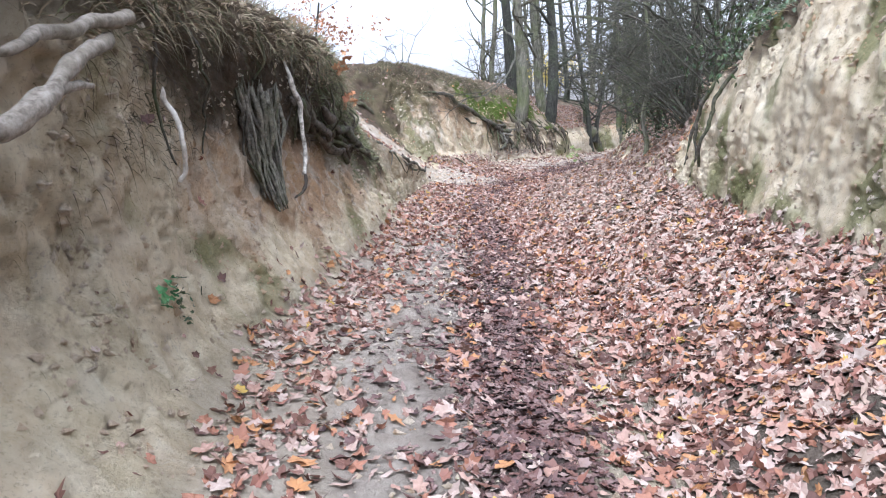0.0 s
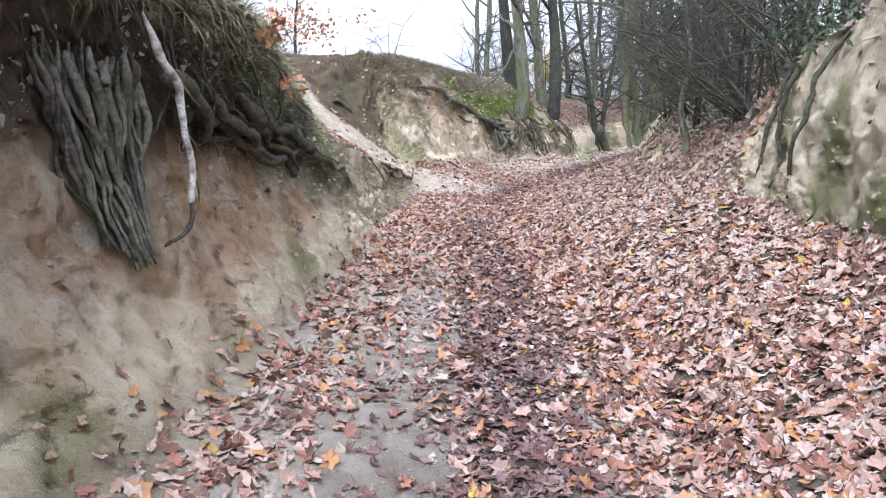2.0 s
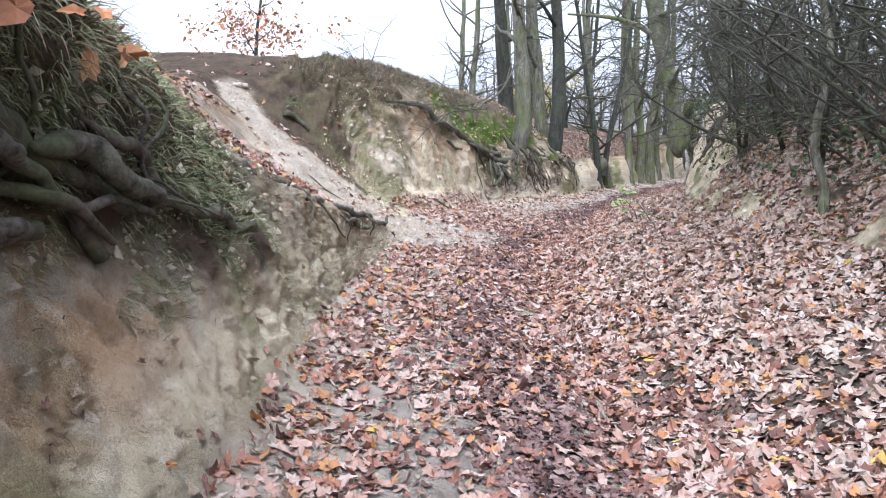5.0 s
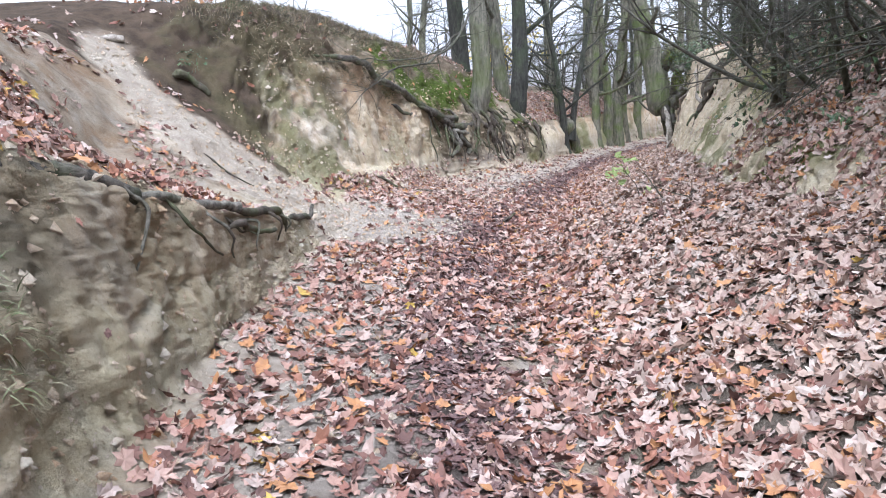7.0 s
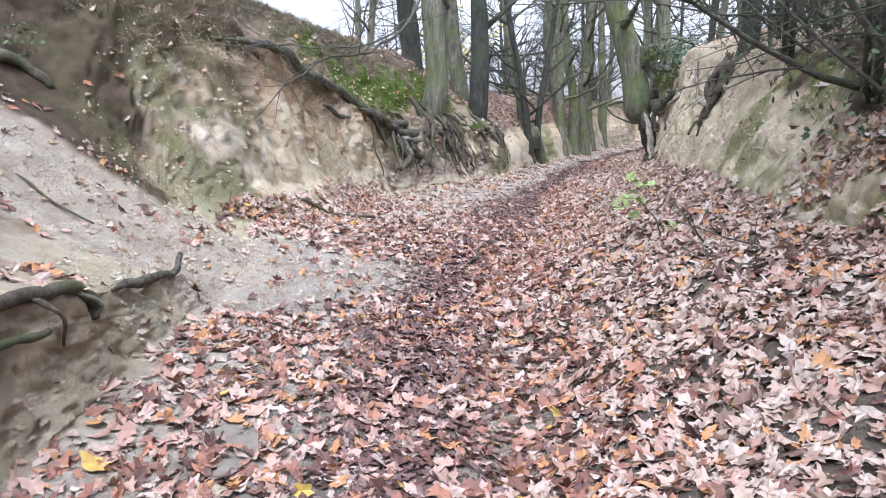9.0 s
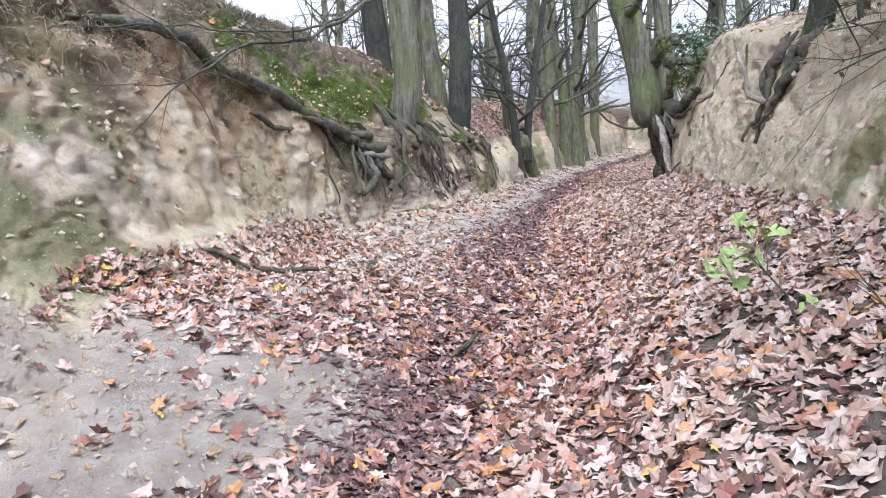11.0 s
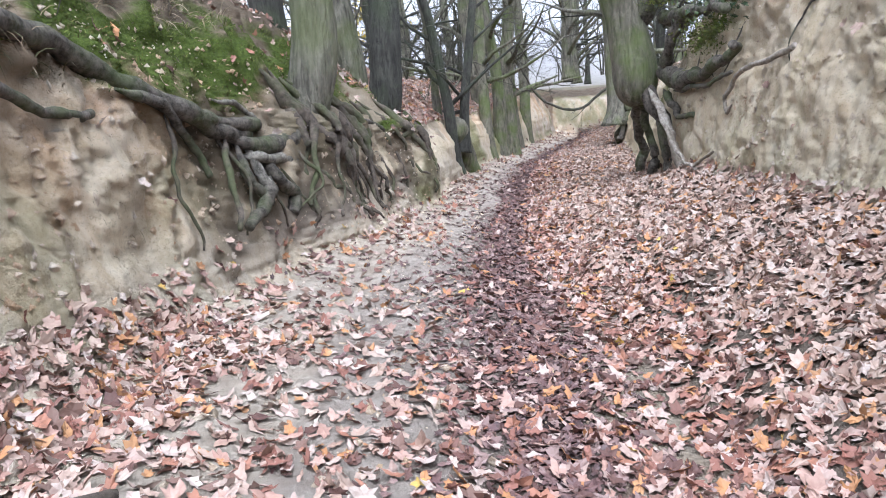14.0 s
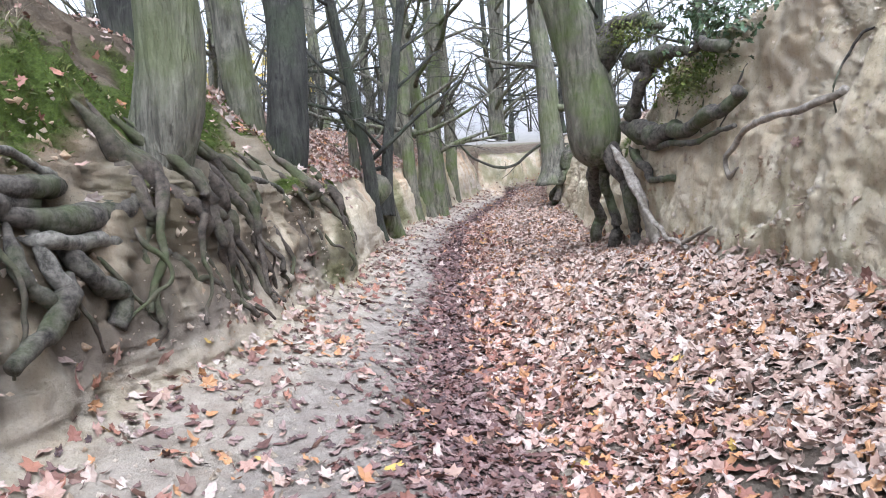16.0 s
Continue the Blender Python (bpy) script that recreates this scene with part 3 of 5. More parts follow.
def sheet(name, c0, c1, label, category):
    """The part of the ground between two columns of the grid."""
    rows, cols = SHAPE[0], c1 - c0 + 1
    i = np.arange(rows - 1)[:, None] * cols + np.arange(cols - 1)[None]
    quads = np.stack([i, i + 1, i + cols + 1, i + cols], -1).reshape(-1, 4)
    me = fast_mesh(name, GRID[:, c0:c1 + 1].reshape(-1, 3), quads, EARTH)
    for key, v in (("humus_and_shade", humus_and_shade), ("tread", tread), ("mud", mud), ("algae", algae), ("pale", pale), ("ochre", ochre), ("moss", moss)):
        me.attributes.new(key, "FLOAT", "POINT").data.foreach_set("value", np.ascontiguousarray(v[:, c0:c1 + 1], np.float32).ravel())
    return tagged(new(name, me), label, category, kind="structure")


C_FOOT_L, C_FOOT_R = int(np.argmin(np.abs(U - FOOTL))), int(np.argmin(np.abs(U - FOOTR)))
sheet("bank_left", 0, C_FOOT_L, "eroded sandy earth bank with dark topsoil, roots, moss and painted shade behind roots", "earth bank")
sheet("path", C_FOOT_L, C_FOOT_R, "trodden earth floor of a sunken lane", "path")
sheet("bank_right", C_FOOT_R, len(U) - 1, "pale steep loess bank streaked with green algae", "earth bank")


def country():
    """The land round the lane, out to the horizon, with low wooded hills ahead in painted haze."""
    xs = np.concatenate([np.linspace(-1500, -60, 16), np.linspace(-55, 55, 40), np.linspace(60, 1500, 16)])
    ys = np.concatenate([np.linspace(-1500, -14, 14), [-8.0], np.linspace(60, 140, 14), np.linspace(150, 420, 24), np.linspace(450, 2000, 10)])
    gx, gy = np.meshgrid(xs, ys)
    q = np.stack([gx, gy, 0 * gx], -1).reshape(-1, 3)
    hill = 36 * step(110, 330, gy) * (1 + 0.25 * fbm(q, 0.006, 3, 5).reshape(gx.shape))
    h = np.where(gy <= -8, 3.0, 2.5) + hill + 0.15 * fbm(q, 0.05, 2, 8).reshape(gx.shape)
    h = h - 1.2 * (1 - step(60, 80, gy)) * (gy > 0)
    k = Nodes("hazed_far_land")
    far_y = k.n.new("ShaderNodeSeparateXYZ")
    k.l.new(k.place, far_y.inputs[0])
    # pale blue-grey by distance: the haze is painted into the land's colour
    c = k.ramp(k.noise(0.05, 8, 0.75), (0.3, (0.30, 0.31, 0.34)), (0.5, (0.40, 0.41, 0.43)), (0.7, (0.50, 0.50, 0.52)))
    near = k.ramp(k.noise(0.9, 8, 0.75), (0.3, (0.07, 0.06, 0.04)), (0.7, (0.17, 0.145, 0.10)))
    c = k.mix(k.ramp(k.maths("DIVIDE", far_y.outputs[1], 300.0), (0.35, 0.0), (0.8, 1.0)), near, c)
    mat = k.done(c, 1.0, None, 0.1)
    v = np.stack([gx, gy, h], -1).reshape(-1, 3)
    n = len(xs)
    i = np.arange(len(ys) - 1)[:, None] * n + np.arange(n - 1)[None]
    f = np.stack([i, i + 1, i + n + 1, i + n], -1)
    keep = np.ones(f.shape[:2], bool)
    keep[14] = False
    tagged(new("ground", fast_mesh("ground", v, f[keep].reshape(-1, 4), mat)), "open land with wooded hills beyond, pale haze painted into their colour", "ground", kind="structure")
    side = []
    for sign, edge in ((-1, GRID[:, 0]), (1, GRID[:, -1])):
        far = edge[::6].copy()
        far[:, 0] = sign * 1500
        near = edge[::6]
        v = np.concatenate([near, far])
        m = len(near)
        j = np.arange(m - 1)
        f = np.stack([j, j + 1, j + 1 + m, j + m], 1)
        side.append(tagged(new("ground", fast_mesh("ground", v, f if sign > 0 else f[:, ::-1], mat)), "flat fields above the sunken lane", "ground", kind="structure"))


country()


def bank(y, u, off=0.0):
    """A place on the ground: y along the lane, u across it by the lane's lines, off metres out of the surface."""
    r = np.clip(np.interp(y, ROWS_Y, np.arange(len(ROWS_Y))), 0, len(ROWS_Y) - 1.001)
    c = np.clip(np.interp(u, U, np.arange(len(U))), 0, len(U) - 1.001)
    i, j = int(r), int(c)
    fr, fc = r - i, c - j

    def mixed(g):
        return g[i, j] * (1 - fr) * (1 - fc) + g[i + 1, j] * fr * (1 - fc) + g[i, j + 1] * (1 - fr) * fc + g[i + 1, j + 1] * fr * fc

    return mixed(GRID) + off * mixed(NORMAL)


# ---- fallen leaves ----
def leaf_shape(kind):
    """Outline of one lobed leaf round its middle, about 1 long: 13 points and a midpoint."""
    r = random.Random(kind)
    a = np.linspace(0, 2 * np.pi, 13, endpoint=False)
    rad = np.where(np.arange(13) % 2 == 0, 0.53, 0.36) * np.array([r.uniform(0.78, 1.18) for _ in a])
    rad[0], rad[6] = 0.64, 0.5
    x, y = 1.1 * rad * np.cos(a), rad * np.sin(a) * (0.55 + 0.15 * (kind % 3))
    bend, roll = r.uniform(-0.5, 0.9), r.uniform(-0.3, 0.9)
    z = bend * x * x + roll * y * y + np.array([r.uniform(-0.07, 0.09) for _ in a])
    return np.vstack([np.stack([x, y, z], 1), [0, 0, r.uniform(-0.04, 0.03)]])


SHAPES = np.stack([leaf_shape(k) for k in range(14)])
LEAF_TRIS = np.array([(13, i, (i + 1) % 13) for i in range(13)])


def leaf_field(places, normal, size, rng, tilt=0.42, lie=0.012):
    """Vertices and triangles of leaves lying at places."""
    n = len(places)
    t = SHAPES[rng.integers(0, len(SHAPES), n)] * size[:, None, None]
    up = normal + rng.normal(0, tilt, (n, 3))
    up /= np.linalg.norm(up, axis=1)[:, None]
    d = rng.normal(0, 1, (n, 3))
    d -= up * (d * up).sum(1)[:, None]
    d /= np.linalg.norm(d, axis=1)[:, None]
    e = np.cross(up, d)
    v = t[..., 0:1] * d[:, None] + t[..., 1:2] * e[:, None] + t[..., 2:3] * up[:, None] + (places + normal * (lie + 0.10 * size[:, None] * rng.random((n, 1))))[:, None]
    f = LEAF_TRIS[None] + (np.arange(n) * 14)[:, None, None]
    return v.reshape(-1, 3), f.reshape(-1, 3)


def scatter(weight, n, rng):
    """n places on the ground, by a weight per square metre."""
    a = GRID[1:, :-1] - GRID[:-1, :-1]
    b = GRID[:-1, 1:] - GRID[:-1, :-1]
    area = np.linalg.norm(np.cross(a, b), axis=2)
    w = (area * weight[:-1, :-1]).ravel()
    total = w.sum()
    k = np.searchsorted(np.cumsum(w) / total, rng.random(n))
    i, j = np.unravel_index(np.minimum(k, w.size - 1), area.shape)
    s, t = rng.random((n, 1)), rng.random((n, 1))
    return GRID[i, j] + a[i, j] * s + b[i, j] * t, NORMAL[i, j], total


rng = np.random.default_rng(4)
bare = np.interp(ROWS_Y, [0, 6, 9, 11, 20, 22, 25, 44], [1.0, 1.0, 0.6, 0.1, 0.0, 0.45, 1.05, 0.9])[:, None]
clear = np.exp(-((floor_f - BARE_C) / np.where(YY > 22, 0.13, 0.085)) ** 2) * on_floor * step(-0.7, 0.0, n1 + 0.4 * n2 + 0.3) * bare
clear = np.maximum(clear, 0.75 * on_floor * (1 - step(0.26, 0.36, floor_f)) * step(22.4, 24.0, YY) * step(-0.5, 0.2, n2 + 0.15))
clear = np.maximum(clear, 0.8 * on_floor * (1 - step(0.02, 0.12, floor_f)) * step(22.2, 23.6, YY))
patch = step(-0.9, 0.25, n2 + 0.5 * n1)
cover = on_floor * (0.45 + 0.55 * patch) * (1 - 0.97 * np.clip(clear * 1.15, 0, 1)) * (0.55 + 0.55 * step(0.35, 0.6, floor_f)) * (1 - 0.95 * ramp_mask)
cover += 0.55 * step(0.1, 0.5, n2 + 0.15) * ramp_mask * 0.10
cover += 0.18 * flat_top * step(-0.3, 0.4, n2) * np.where(left & (YY > 19), 0.45 * step(0.0, 0.5, n3), 1) + 0.8 * face * right * step(9.8, 11.5, YY) * (1 - step(16.2, 17.4, YY)) * step(-0.5, 0.1, n2)
cover += 0.7 * left * step(12.0, 13.5, YY) * (1 - step(15.4, 16.6, YY)) * step(BACK, BACK + 0.5, UU) * (1 - step(TOPL - 0.2, TOPL + 0.05, UU)) * step(-0.5, 0.1, n2)
cover += 0.035 * face * np.clip(NORMAL[..., 2] * 1.3 - 0.6, 0, 1) + 0.7 * left * step(18.8, 19.3, YY) * (1 - 0.88 * step(22.7, 23.8, YY)) * (1 - step(27, 28, YY)) * step(MIDL + 0.1, MIDL + 0.4, UU) * (UU < FOOTL + 0.1) * step(-0.6, 0.3, n2 - 1.0 * (Z - 0.5))
cover *= step(0.2, 1.2, YY) * (1 - 0.45 * step(26, 36, YY)) * (1 - step(45.3, 45.8, YY)) * step(BACK - 0.6, BACK, UU) * (1 - step(SHR - 0.3, SHR, UU))
cover += 0.6 * left * step(28, 29, YY) * (1 - step(38, 40, YY)) * step(SHL - 0.3, SHL, UU) * (1 - step(TOPL, TOPL + 0.2, UU))
crush = np.exp(-((floor_f - CRUSH_C) / 0.075) ** 2) * on_floor
N_DRY, N_WET = 108000, 24000


def litter():
    lay = cover * (1 - 0.93 * crush * (0.4 + 0.6 * bare))
    faded = (0.35 + 0.42 * step(6, 11, YY) + 0.15 * step(18, 22, YY)) * step(0.5, 0.72, floor_f + 0.1 * n2) + 0.5 * (1 - step(0.15, 0.4, floor_f + 0.1 * n2)) * step(19, 20.5, YY)
    many = int(N_DRY * 0.41)
    p, n, _ = scatter(lay * faded, many, rng)
    v, f = leaf_field(p, n, 0.05 + 0.062 * rng.random(many), rng)
    tagged(new("leaf_litter", fast_mesh("leaf_litter", v, f, LEAF_FADED, False)), "faded beige oak leaves heaped along the side of the lane", "leaf litter", kind="stuff")
    p, n, _ = scatter(lay * (1 - faded), N_DRY - many, rng)
    size = 0.045 + 0.065 * rng.random(N_DRY - many) ** 1.3
    v, f = leaf_field(p, n, size, rng)
    base = tagged(new("leaf_litter", fast_mesh("leaf_litter", v, f, LEAF, False)), "thick carpet of dry brown and pinkish fallen leaves on the lane", "leaf litter", kind="stuff")
    p, n, _ = scatter((crush + 0.07 * clear) * step(0.2, 1.2, YY) * (1 - 0.6 * step(28, 40, YY)) * (1 - step(45.2, 45.7, YY)), N_WET, rng)
    v, f = leaf_field(p, n, rng.uniform(0.035, 0.085, N_WET), rng, 0.2, 0.006)
    tagged(new("leaf_litter", fast_mesh("leaf_litter", v, f, WET_LEAF, False)), "dark wet leaves trodden into the muddy track", "leaf litter", kind="stuff")
    return base


LITTER = litter()


# ---- trees ----
def grow(tubes, start, way, length, radius, level, r, sides=7, spread=0.6, kids=5, droop=0.0, bends=0.25, tips=None):
    """One crooked branch and its side branches."""
    n = max(4, int(length / 0.18)) if level > 1 else 5
    n = min(n, 16)
    pts, d = [np.array(start, float)], np.array(way, float) / np.linalg.norm(way)
    seg = length / (n - 1)
    for _ in range(n - 1):
        d = d + np.array([r.gauss(0, bends), r.gauss(0, bends), r.gauss(0, bends) - droop]) * 0.5
        d /= np.linalg.norm(d)
        pts.append(pts[-1] + d * seg)
    tubes.add(pts, radius * np.linspace(1, 0.28, n) , sides)
    if tips is not None:
        tips.append(pts[-1])
    if level <= 0:
        return pts
    for k in range(kids):
        f = r.uniform(0.25, 1.0)
        i = min(int(f * (n - 1)), n - 2)
        side = np.array([r.gauss(0, 1), r.gauss(0, 1), r.gauss(0.15, 0.7)])
        along_d = pts[i + 1] - pts[i]
        along_d /= np.linalg.norm(along_d)
        w = along_d * (1 - spread) + side / np.linalg.norm(side) * spread
        grow(tubes, pts[i], w, length * r.uniform(0.35, 0.65), radius * (1 - 0.6 * f) * 0.55, level - 1, r, max(3, sides - 2), spread, kids, droop, bends, tips)
    return pts


def tree(base, tip, radius, bark, label, seed, limbs=6, first=0.45, reach=2.6, flare=1.5, legs=(), wobble=0.12, twig_level=2, sides=22, root_bark=None, sink=0.35, pinch=0.0, toe=(0, 0)):
    """A bare tree: trunk, limbs, fine twigs, and bare roots down its bank."""
    r = random.Random(seed)
    ob = thing("tree", label, "tree", at=base)
    base, tip = np.array(base, float), np.array(tip, float)
    mid = (base + tip) / 2 + np.array([r.uniform(-1, 1), r.uniform(-1, 1), 0]) * wobble * 2
    line = wander(curve_through([base + (toe[0], toe[1], -sink), base + (tip - base) * 0.12, mid, tip], 46), wobble * 0.6, 0.5, seed)
    t = np.linspace(0, 1, 46)
    rad = radius * (1 - 0.55 * t) * (1 + (flare - 1) * np.exp(-t * 18)) * (1 - pinch * np.exp(-t * 26))
    tb = Tubes()
    tb.add(line, rad, sides, 0.10, seed)
    piece("trunk", tb.mesh("trunk", bark), ob)
    for k in range(limbs):
        twigs = Tubes()
        f = first + (1 - first) * (k + r.random()) / limbs
        i = min(int(f * 45), 44)
        ang = r.uniform(0, 2 * math.pi)
        way = np.array([math.cos(ang), math.sin(ang), r.uniform(0.1, 0.9)])
        lt = Tubes()
        pts = grow(lt, line[i], way, reach * r.uniform(0.6, 1.15), rad[i] * 0.42, 0, r, 8, bends=0.3)
        limb = piece("limb", lt.mesh("limb", bark), ob)
        for q in range(3):
            j = r.randrange(1, len(pts))
            w = np.array([r.gauss(0, 1), r.gauss(0, 1), r.gauss(0.1, 0.6)])
            grow(twigs, pts[j], w, reach * r.uniform(0.25, 0.5), rad[i] * 0.10 + 0.004, twig_level, r, 3, 0.6, 4, 0.02)
        tagged(piece("brushwood", twigs.mesh("brushwood", TWIG), limb), kind="stuff")
    for k, leg in enumerate(legs):
        pts, r0, r1 = leg
        lt = Tubes()
        c = wander(curve_through(pts, 8 * len(pts)), 0.085, 3.2, seed + 5 * k)
        lt.add(c, np.linspace(r0, r1, len(c)) * np.minimum(1, 0.2 + np.linspace(0, 6, len(c))) * (1 + 0.2 * np.sin(np.linspace(0, 7 + k % 3, len(c)))), 10, 0.32, seed + k)
        piece("root", lt.mesh("root", root_bark or ROOT), ob)
    return ob


def down(y, u0, u1, dy, off=0.05, n=4):
    """A root's way down the bank from line u0 to u1."""
    return [bank(y + dy * i / (n - 1), u0 + (u1 - u0) * i / (n - 1), off) for i in range(n)]


def run(y0, y1, u0, u1, off=0.04, n=5):
    return [bank(y0 + (y1 - y0) * i / (n - 1), u0 + (u1 - u0) * i / (n - 1), off) for i in range(n)]


def root(pts, r0, r1, material, label, seed, crooked=0.05, name="tree_root", sides=10):
    c = wander(curve_through(pts, 8 * len(pts)), crooked, 2.6, seed)
    tb = Tubes()
    tb.add(c, np.linspace(r0, r1, len(c)) * np.minimum(1, 0.3 + np.linspace(0, 5, len(c))), sides, 0.28, seed)
    return tagged(new(name, tb.mesh(name, material)), label, "root")


def bough(pts, r0, r1, n, length, seed, label):
    """A crooked branch through pts, with its twigs."""
    r = random.Random(seed)
    ob = thing("branch", label, "branch", at=tuple(pts[0]))
    line = wander(curve_through(pts, 8 * len(pts)), 0.06, 1.4, seed)
    st, tw = Tubes(), Tubes()
    rad = np.linspace(r0, r1, len(line))
    st.add(line, rad, 7, 0.12, seed)
    piece("stem", st.mesh("stem", TWIG), ob)
    for k in range(n):
        i = r.randrange(len(line) // 5, len(line) - 1)
        d = line[i + 1] - line[i]
        d = d / np.linalg.norm(d) * 0.7 + np.array([r.gauss(0, 0.6), r.gauss(0, 0.6), r.gauss(0, 0.45)])
        grow(tw, line[i], d, length * r.uniform(0.5, 1.1), rad[i] * 0.42 + 0.002, 2, r, 4, 0.5, 3, 0.02, 0.25)
    tagged(piece("brushwood", tw.mesh("brushwood", TWIG), ob), kind="stuff")
    return ob


# the old trees on the left bank, roots bare down to the lane
legs = []
for k in range(13):
    r = random.Random(400 + k)
    y = 25.4 + 1.5 * r.random()
    legs.append((down(y, TOPL - 0.25, FOOTL - 0.15 - 0.75 * r.random() ** 1.5, r.uniform(-0.45, 0.35), r.uniform(0.0, 0.04), 5), r.uniform(0.03, 0.065), r.uniform(0.008, 0.02)))
tree((3.04, 25.88, 1.35), (2.9, 26.1, 9.0), 0.262, BARK_GREY, "stout grey-green tree trunk with bare gnarled roots on the bank", 1, legs=legs, first=0.5, flare=1.12, wobble=0.05, sink=0.4, root_bark=ROOT_DARK, pinch=0.1, toe=(-0.32, 0.2))
legs = [(down(27.3 + 0.23 * k + 0.1 * (k % 2), TOPL - 0.2, FOOTL - 0.2 - 0.22 * (k % 4), 0.3 * (k % 3) - 0.35, 0.02, 5), 0.055 - 0.012 * (k % 3), 0.012) for k in range(9)]
tree((4.5, 28.45, 1.05), (4.15, 29.1, 9.5), 0.265, BARK_DARK, "dark-barked leaning tree with roots clinging to the bank", 2, legs=legs, first=0.5, flare=1.15, sink=0.35, root_bark=ROOT_DARK, pinch=0.1, toe=(-0.3, 0.15))
tree((4.15, 29.3, 1.5), (3.9, 30.0, 9.5), 0.23, BARK_GREY, "grey tree trunk growing close beside a darker one", 3, first=0.5, flare=1.2)
tree((2.95, 28.6, 2.4), (2.75, 29.0, 10), 0.26, BARK_DARK, "dark trunk standing on the mossy bank top", 4, first=0.5, flare=1.2)

# slender many-stemmed trees farther along the left bank
tree((6.75, 32.1, 0.8), (5.9, 32.6, 6.8), 0.13, BARK_DARK, "slender dark stem of a many-stemmed tree on a mossy stump", 5, limbs=9, first=0.25, reach=2.0, flare=1.8, sink=0.9)
tree((6.95, 32.3, 0.8), (8.1, 32.9, 6.6), 0.12, BARK_DARK, "slender dark forked stem leaning over the lane", 6, limbs=9, first=0.25, reach=2.0)
tree((6.6, 32.5, 0.9), (6.3, 33.2, 7.5), 0.10, BARK_GREY, "thin grey stem among darker ones on the bank", 7, limbs=8, first=0.25, reach=2.0)
for k, (x, y, lean) in enumerate(((8.9, 35.4, -0.4), (9.5, 36.1, 0.1), (10.2, 37.0, 0.4), (11.0, 38.2, -0.2), (12.2, 40.0, 0.2), (9.2, 36.6, -0.1))):
    tree((x, y, 0.75), (x + lean, y + 0.6, 9.5), 0.17 + 0.035 * (k % 3), BARK_MOSSY, "smooth grey-green trunk on the far bank", 20 + k, limbs=7, first=0.3, reach=2.4, sides=14, flare=1.5, sink=0.9)

stump = Tubes()
stump.add(wander(curve_through([(7.25, 32.75, -0.15), (7.15, 32.6, 0.35), (6.95, 32.4, 0.8), (6.85, 32.3, 1.15)], 24), 0.04, 2.0, 6), np.array([0.34, 0.3, 0.27, 0.25, 0.24, 0.25] + [0.25] * 12 + [0.24, 0.22, 0.2, 0.16, 0.1, 0.03]), 16, 0.3, 6)
tagged(new("stump", stump.mesh("stump", BARK_MOSSY)), "mossy old stump from which several stems rise", "stump")

# the leaning tree on the right bank with its stilt roots
legs = [([(8.1, 27.85, 1.55), (8.2, 27.6, 1.0), (8.17, 27.42, 0.5), (8.1, 27.25, -0.05)], 0.11, 0.085),
        ([(8.3, 28.1, 1.5), (8.55, 28.5, 0.9), (8.7, 28.7, 0.4), (8.8, 28.8, -0.15)], 0.10, 0.07),
        ([(8.15, 27.9, 1.4), (8.35, 28.0, 0.8), (8.4, 28.05, -0.1)], 0.08, 0.06),
        ([(8.4, 27.75, 2.3), (8.16, 27.05, 2.36), (7.85, 26.25, 2.32), (7.55, 25.45, 2.2)], 0.10, 0.05),
        ([(8.16, 27.05, 2.32), (8.18, 27.15, 2.0), (8.28, 27.4, 1.72)], 0.075, 0.085),
        ([(8.3, 27.7, 1.62), (8.05, 26.8, 1.5), (7.65, 25.65, 1.56), (7.45, 25.18, 1.75)], 0.12, 0.05),
        ([(8.25, 27.5, 1.35), (8.0, 26.9, 1.0), (7.85, 26.35, 0.94)], 0.06, 0.03),
        ([(8.05, 28.1, 2.3), (8.3, 27.75, 2.7), (8.25, 27.2, 2.72), (8.1, 26.7, 2.62)], 0.2, 0.03)]
tree((8.15, 27.95, 1.55), (6.7, 28.7, 9.5), 0.36, BARK_MOSSY, "big leaning mossy tree on stilt-like bare roots over the lane", 8, legs=legs, first=0.45, flare=0.9, wobble=0.08, sink=0.4, pinch=0.6)
PALE_STILT = "pale bare root propping the leaning tree"
root([(8.12, 27.7, 1.4), (8.05, 27.2, 0.95), (7.88, 26.75, 0.5), (7.75, 26.45, 0.15)], 0.045, 0.075, ROOT_PALE, PALE_STILT, 271, 0.03)
root([(8.1, 27.5, 1.2), (7.8, 26.75, 0.68), (7.55, 26.2, 0.45), (7.36, 25.72, 0.36)], 0.035, 0.02, ROOT_PALE, PALE_STILT, 272, 0.03)
root([(7.42, 25.85, 0.37), (7.35, 25.6, 0.5), (7.3, 25.4, 0.62)], 0.022, 0.014, ROOT_PALE, "pale side shoot of a bare root", 273, 0.03)
root([(8.15, 27.15, 1.32), (7.72, 26.03, 1.36), (7.42, 25.26, 1.44)], 0.035, 0.022, ROOT, "bare root reaching along the sandy bank", 274, 0.04)
legs = [(down(35.2 + 0.3 * q, TOPR, FOOTR + 0.05, 0.1, 0.08), 0.16, 0.08) for q in range(4)]
tree((12.9, 35.7, 0.9), (12.5, 36.2, 9.5), 0.34, BARK_GREY, "old grey trunk with dark roots on the bank", 9, legs=legs, first=0.4, limbs=7)
bough([bank(37.6, TOPR + 0.1, -0.05), (14.0, 37.7, 1.6), (12.9, 37.8, 1.05), (11.9, 37.9, 1.25), (11.2, 38.0, 2.2), (10.6, 38.1, 3.2), (10.3, 38.2, 4.0)], 0.05, 0.02, 9, 1.0, 12, "thin bare branch sagging and curving up over the lane")

